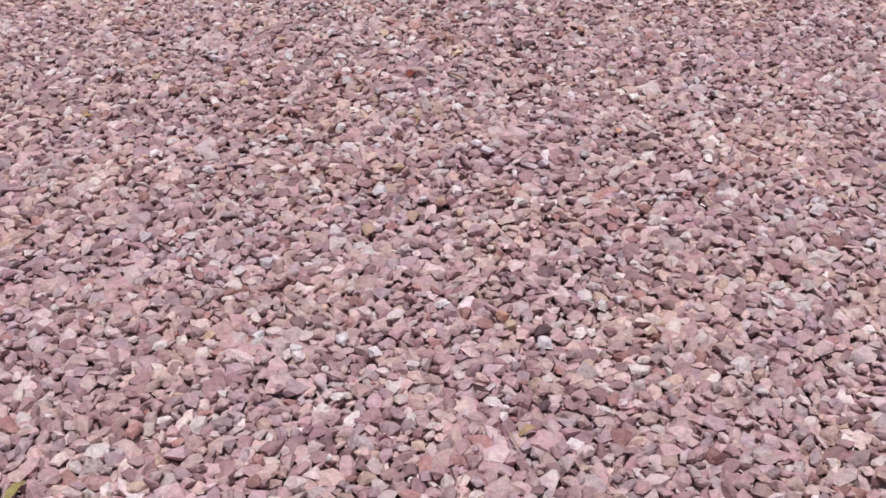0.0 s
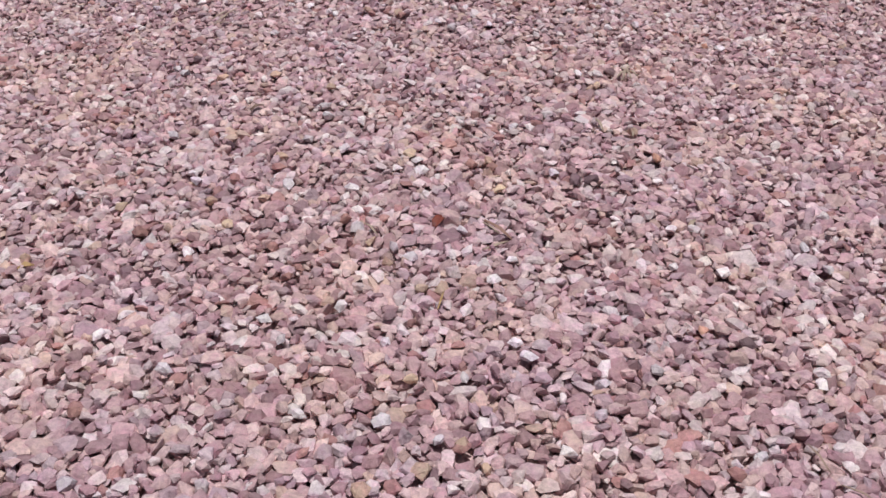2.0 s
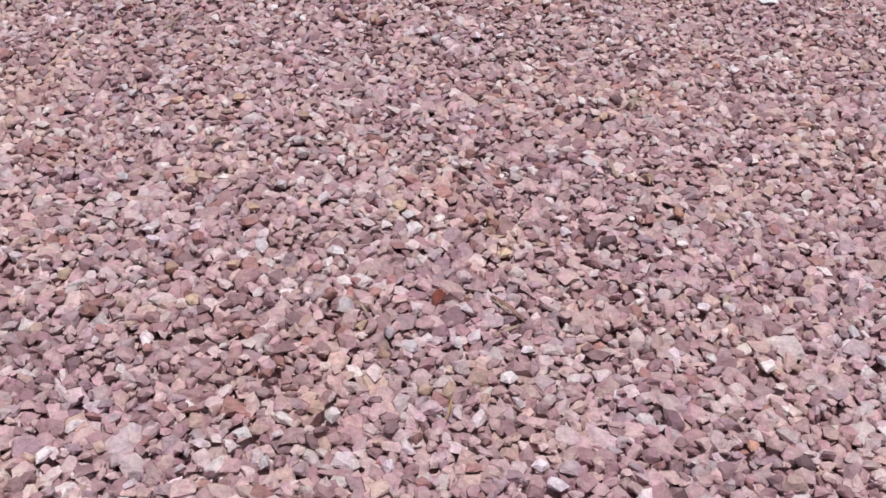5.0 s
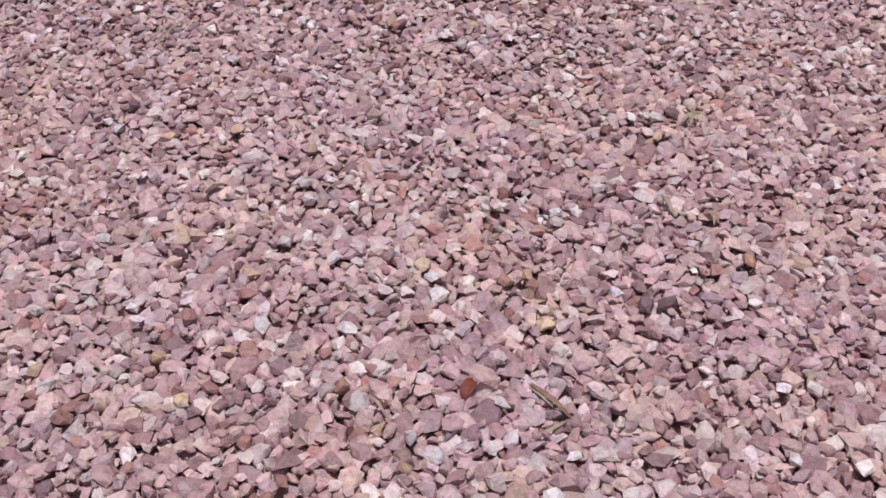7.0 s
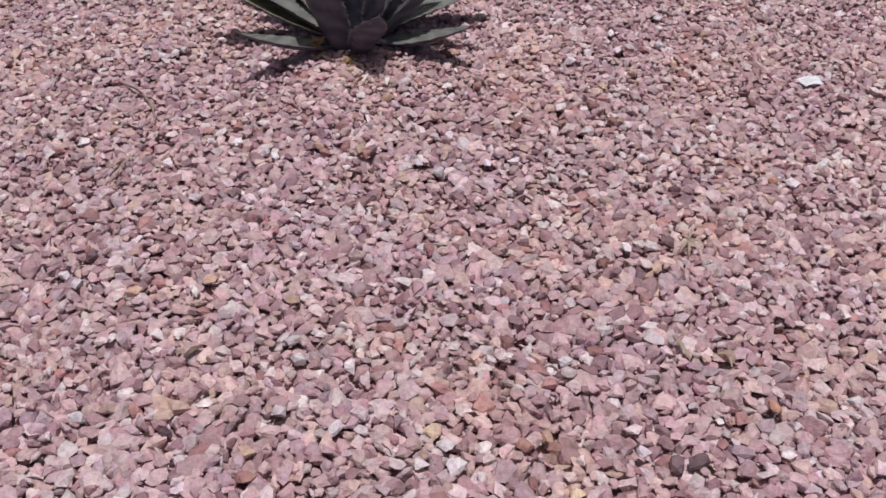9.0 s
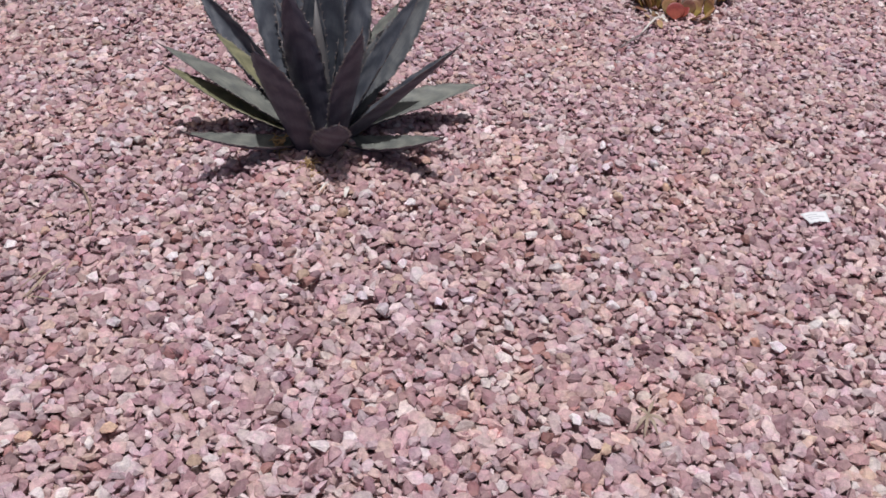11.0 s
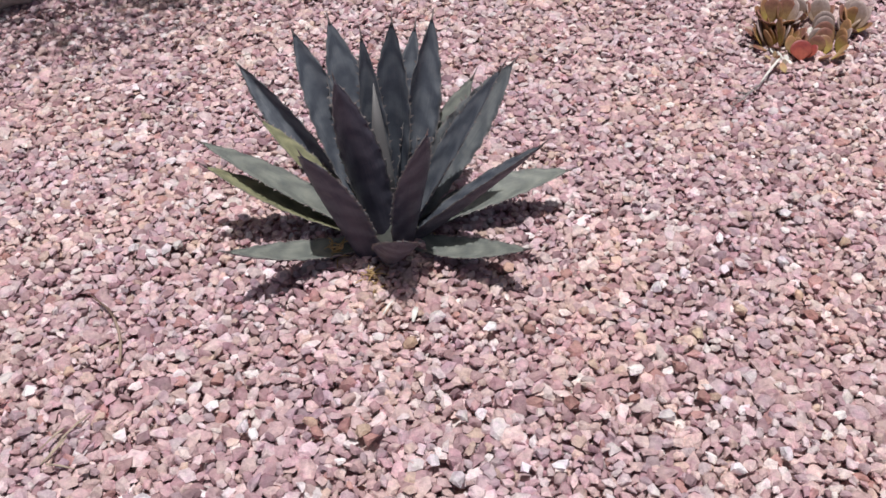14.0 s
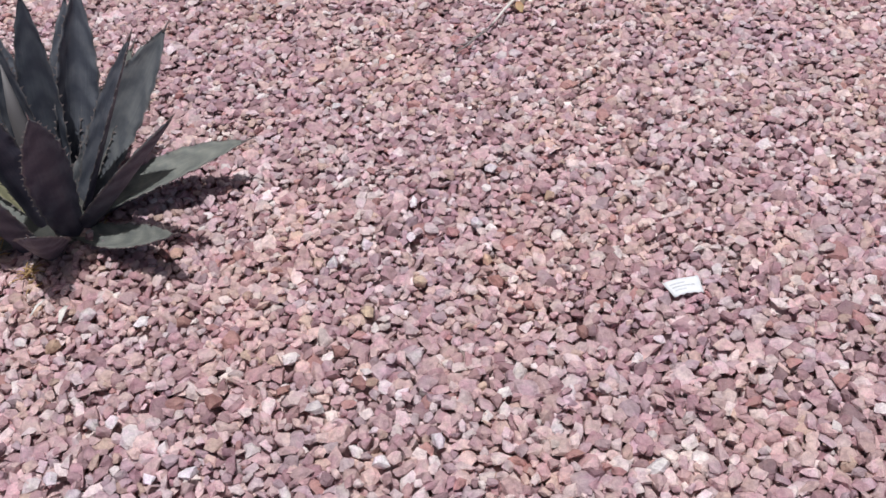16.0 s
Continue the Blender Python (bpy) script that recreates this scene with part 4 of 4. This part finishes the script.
blade("straw", [on(-0.535, -0.455, 0.010), on(-0.520, -0.425, 0.014), on(-0.500, -0.395, 0.014), on(-0.485, -0.372, 0.010)], [0.0008, 0.0016, 0.0018, 0.0008],
      M_PALESTRAW, "tan dry straw strip lying on gravel", "straw", 0.6)
blade("straw", [on(-0.560, -0.450, 0.010), on(-0.535, -0.420, 0.015), on(-0.512, -0.392, 0.012)], [0.001, 0.002, 0.001], M_PALESTRAW, "pale greenish dry straw lying on gravel", "straw", 0.5)
blade("straw", [on(-0.548, -0.480, 0.010), on(-0.528, -0.452, 0.014), on(-0.515, -0.425, 0.012)], [0.001, 0.003, 0.001], M_PALESTRAW, "folded tan dry leaf strip on gravel", "straw", 0.7)
blade("dry_leaf", [on(0.215, -3.045, 0.010), on(0.233, -3.036, 0.018), on(0.250, -3.026, 0.010)], [0.003, 0.009, 0.002], M_TANLEAF, "curled tan dry leaf lying on gravel", "dry leaf", 0.6)
blade("straw", [on(0.190, -3.018, 0.014), on(0.200, -3.050, 0.018), on(0.212, -3.082, 0.012)], [0.0008, 0.0014, 0.0008], M_PALESTRAW, "thin pale straw lying on gravel", "straw", 0.2)
blade("dry_leaf", [on(-0.055, -1.570, 0.008), on(-0.040, -1.592, 0.013), on(-0.024, -1.622, 0.008)], [0.001, 0.003, 0.001], M_PALESTRAW, "curled tan dry leaf lying on gravel", "dry leaf", 0.6)
blade("dry_leaf", [on(-0.785, -1.700, 0.008), on(-0.768, -1.695, 0.013), on(-0.752, -1.688, 0.008)], [0.003, 0.009, 0.002], M_STRAW, "curled straw-coloured dry leaf lying on gravel", "dry leaf", 0.6)
blade("straw", [on(-0.540, -0.480, 0.012), on(-0.512, -0.488, 0.015), on(-0.486, -0.494, 0.011)], [0.0008, 0.0018, 0.0008], M_PALESTRAW, "thin pale straw lying on gravel", "straw", 0.2)

# bits of twig and straw caught among the stones
for pts, wide, m, text, kind_of in (
        ([(0.738, -2.252), (0.748, -2.284), (0.758, -2.319)], 0.0022, M_BAREWOOD, "thin tan broken twig lying on gravel", "twig"),
        ([(0.769, -2.346), (0.794, -2.366), (0.819, -2.382)], 0.0020, M_BAREWOOD, "thin tan broken twig lying on gravel", "twig"),
        ([(-0.147, -1.062), (-0.128, -1.042), (-0.108, -1.025)], 0.0012, M_PALESTRAW, "thin pale straw lying on gravel", "straw"),
        ([(0.514, -1.100), (0.520, -1.130), (0.526, -1.165)], 0.0040, M_PALESTRAW, "split tan straw lying on gravel", "straw"),
        ([(0.606, -1.144), (0.600, -1.165), (0.596, -1.190)], 0.0036, M_PALESTRAW, "split tan straw lying on gravel", "straw"),
        ([(0.092, -0.164), (0.089, -0.182), (0.085, -0.202)], 0.0060, M_BARE, "short bleached white bit of stem lying on gravel", "stem"),
        ([(0.048, -0.142), (0.039, -0.160), (0.028, -0.180)], 0.0022, M_BARE, "thin bleached straw lying on gravel", "straw"),
        ([(-0.372, -1.038), (-0.356, -1.026), (-0.340, -1.014)], 0.0060, M_TWIG, "curled dark brown dry leaf lying on gravel", "dry leaf")):
    blade(kind_of.replace(" ", "_"), [on(x, y, h) for (x, y), h in zip(pts, (0.011, 0.016, 0.011))], [wide * 0.5, wide, wide * 0.4], m, text, kind_of, 0.5)
tuft = empty("dry_grass", (0.628, -0.838, lie(0.628, -0.838)))
tagged(tuft, "small splayed tuft of pale dry grass lying on gravel", "dry grass")
for x, y in ((0.600, -0.872), (0.614, -0.886), (0.640, -0.880), (0.662, -0.858), (0.612, -0.820), (0.650, -0.800)):
    q = Vector(on(0.630, -0.838, 0.018))
    e = Vector(on(x, y, 0.012))
    blade("blade", [q, q.lerp(e, 0.5) + Vector((0, 0, 0.006)), e], [0.002, 0.0032, 0.001], M_PALESTRAW, "", "", 0.4, parent=tuft)

# torn paper label, propped on the stones
label_ob = empty("paper_label", (1.142, -0.246, lie(1.142, -0.246)))
tagged(label_ob, "small torn white paper label with faded grey print on gravel", "paper label")


def sheet(u0, u1, v0, v1, lift, nu=10, nv=5):
    bm = bmesh.new()
    a, b, c, d = Vector((1.107, -0.236)), Vector((1.170, -0.226)), Vector((1.173, -0.260)), Vector((1.122, -0.267))
    rows = []
    for sg in (lift + 0.0004, lift):
        grid2 = []
        for j in range(nv + 1):
            row = []
            for i in range(nu + 1):
                u, v = u0 + (u1 - u0) * i / nu, v0 + (v1 - v0) * j / nv
                q = (a.lerp(b, u)).lerp(d.lerp(c, u), v)
                z = lie(q.x, q.y) + 0.012 + 0.006 * math.sin(u * 3.0 + 0.4) - 0.003 * v + 0.004 * max(0, u - 0.75) * 4 * (1 - v)
                jag = 0.0012 * math.sin(u * 37) * (v > 0.95)
                row.append(bm.verts.new((q.x, q.y + jag, z + sg)))
            grid2.append(row)
        rows.append(grid2)
    t, u = rows
    for j in range(nv):
        for i in range(nu):
            bm.faces.new((t[j][i], t[j][i + 1], t[j + 1][i + 1], t[j + 1][i]))
            bm.faces.new((u[j][i + 1], u[j][i], u[j + 1][i], u[j + 1][i + 1]))
    for i in range(nu):
        bm.faces.new((t[0][i + 1], t[0][i], u[0][i], u[0][i + 1]))
        bm.faces.new((t[nv][i], t[nv][i + 1], u[nv][i + 1], u[nv][i]))
    for j in range(nv):
        bm.faces.new((t[j][0], t[j + 1][0], u[j + 1][0], u[j][0]))
        bm.faces.new((t[j + 1][nu], t[j][nu], u[j][nu], u[j + 1][nu]))
    return bm


part("sheet", sheet(0, 1, 0, 1, 0.0), M_PAPER, label_ob)
for v, u0, u1 in ((0.25, 0.12, 0.55), (0.45, 0.12, 0.80), (0.65, 0.15, 0.50)):
    part("print_bar", sheet(u0, u1, v, v + 0.07, 0.0007, 8, 1), M_PRINT, label_ob, "faded grey line of print")
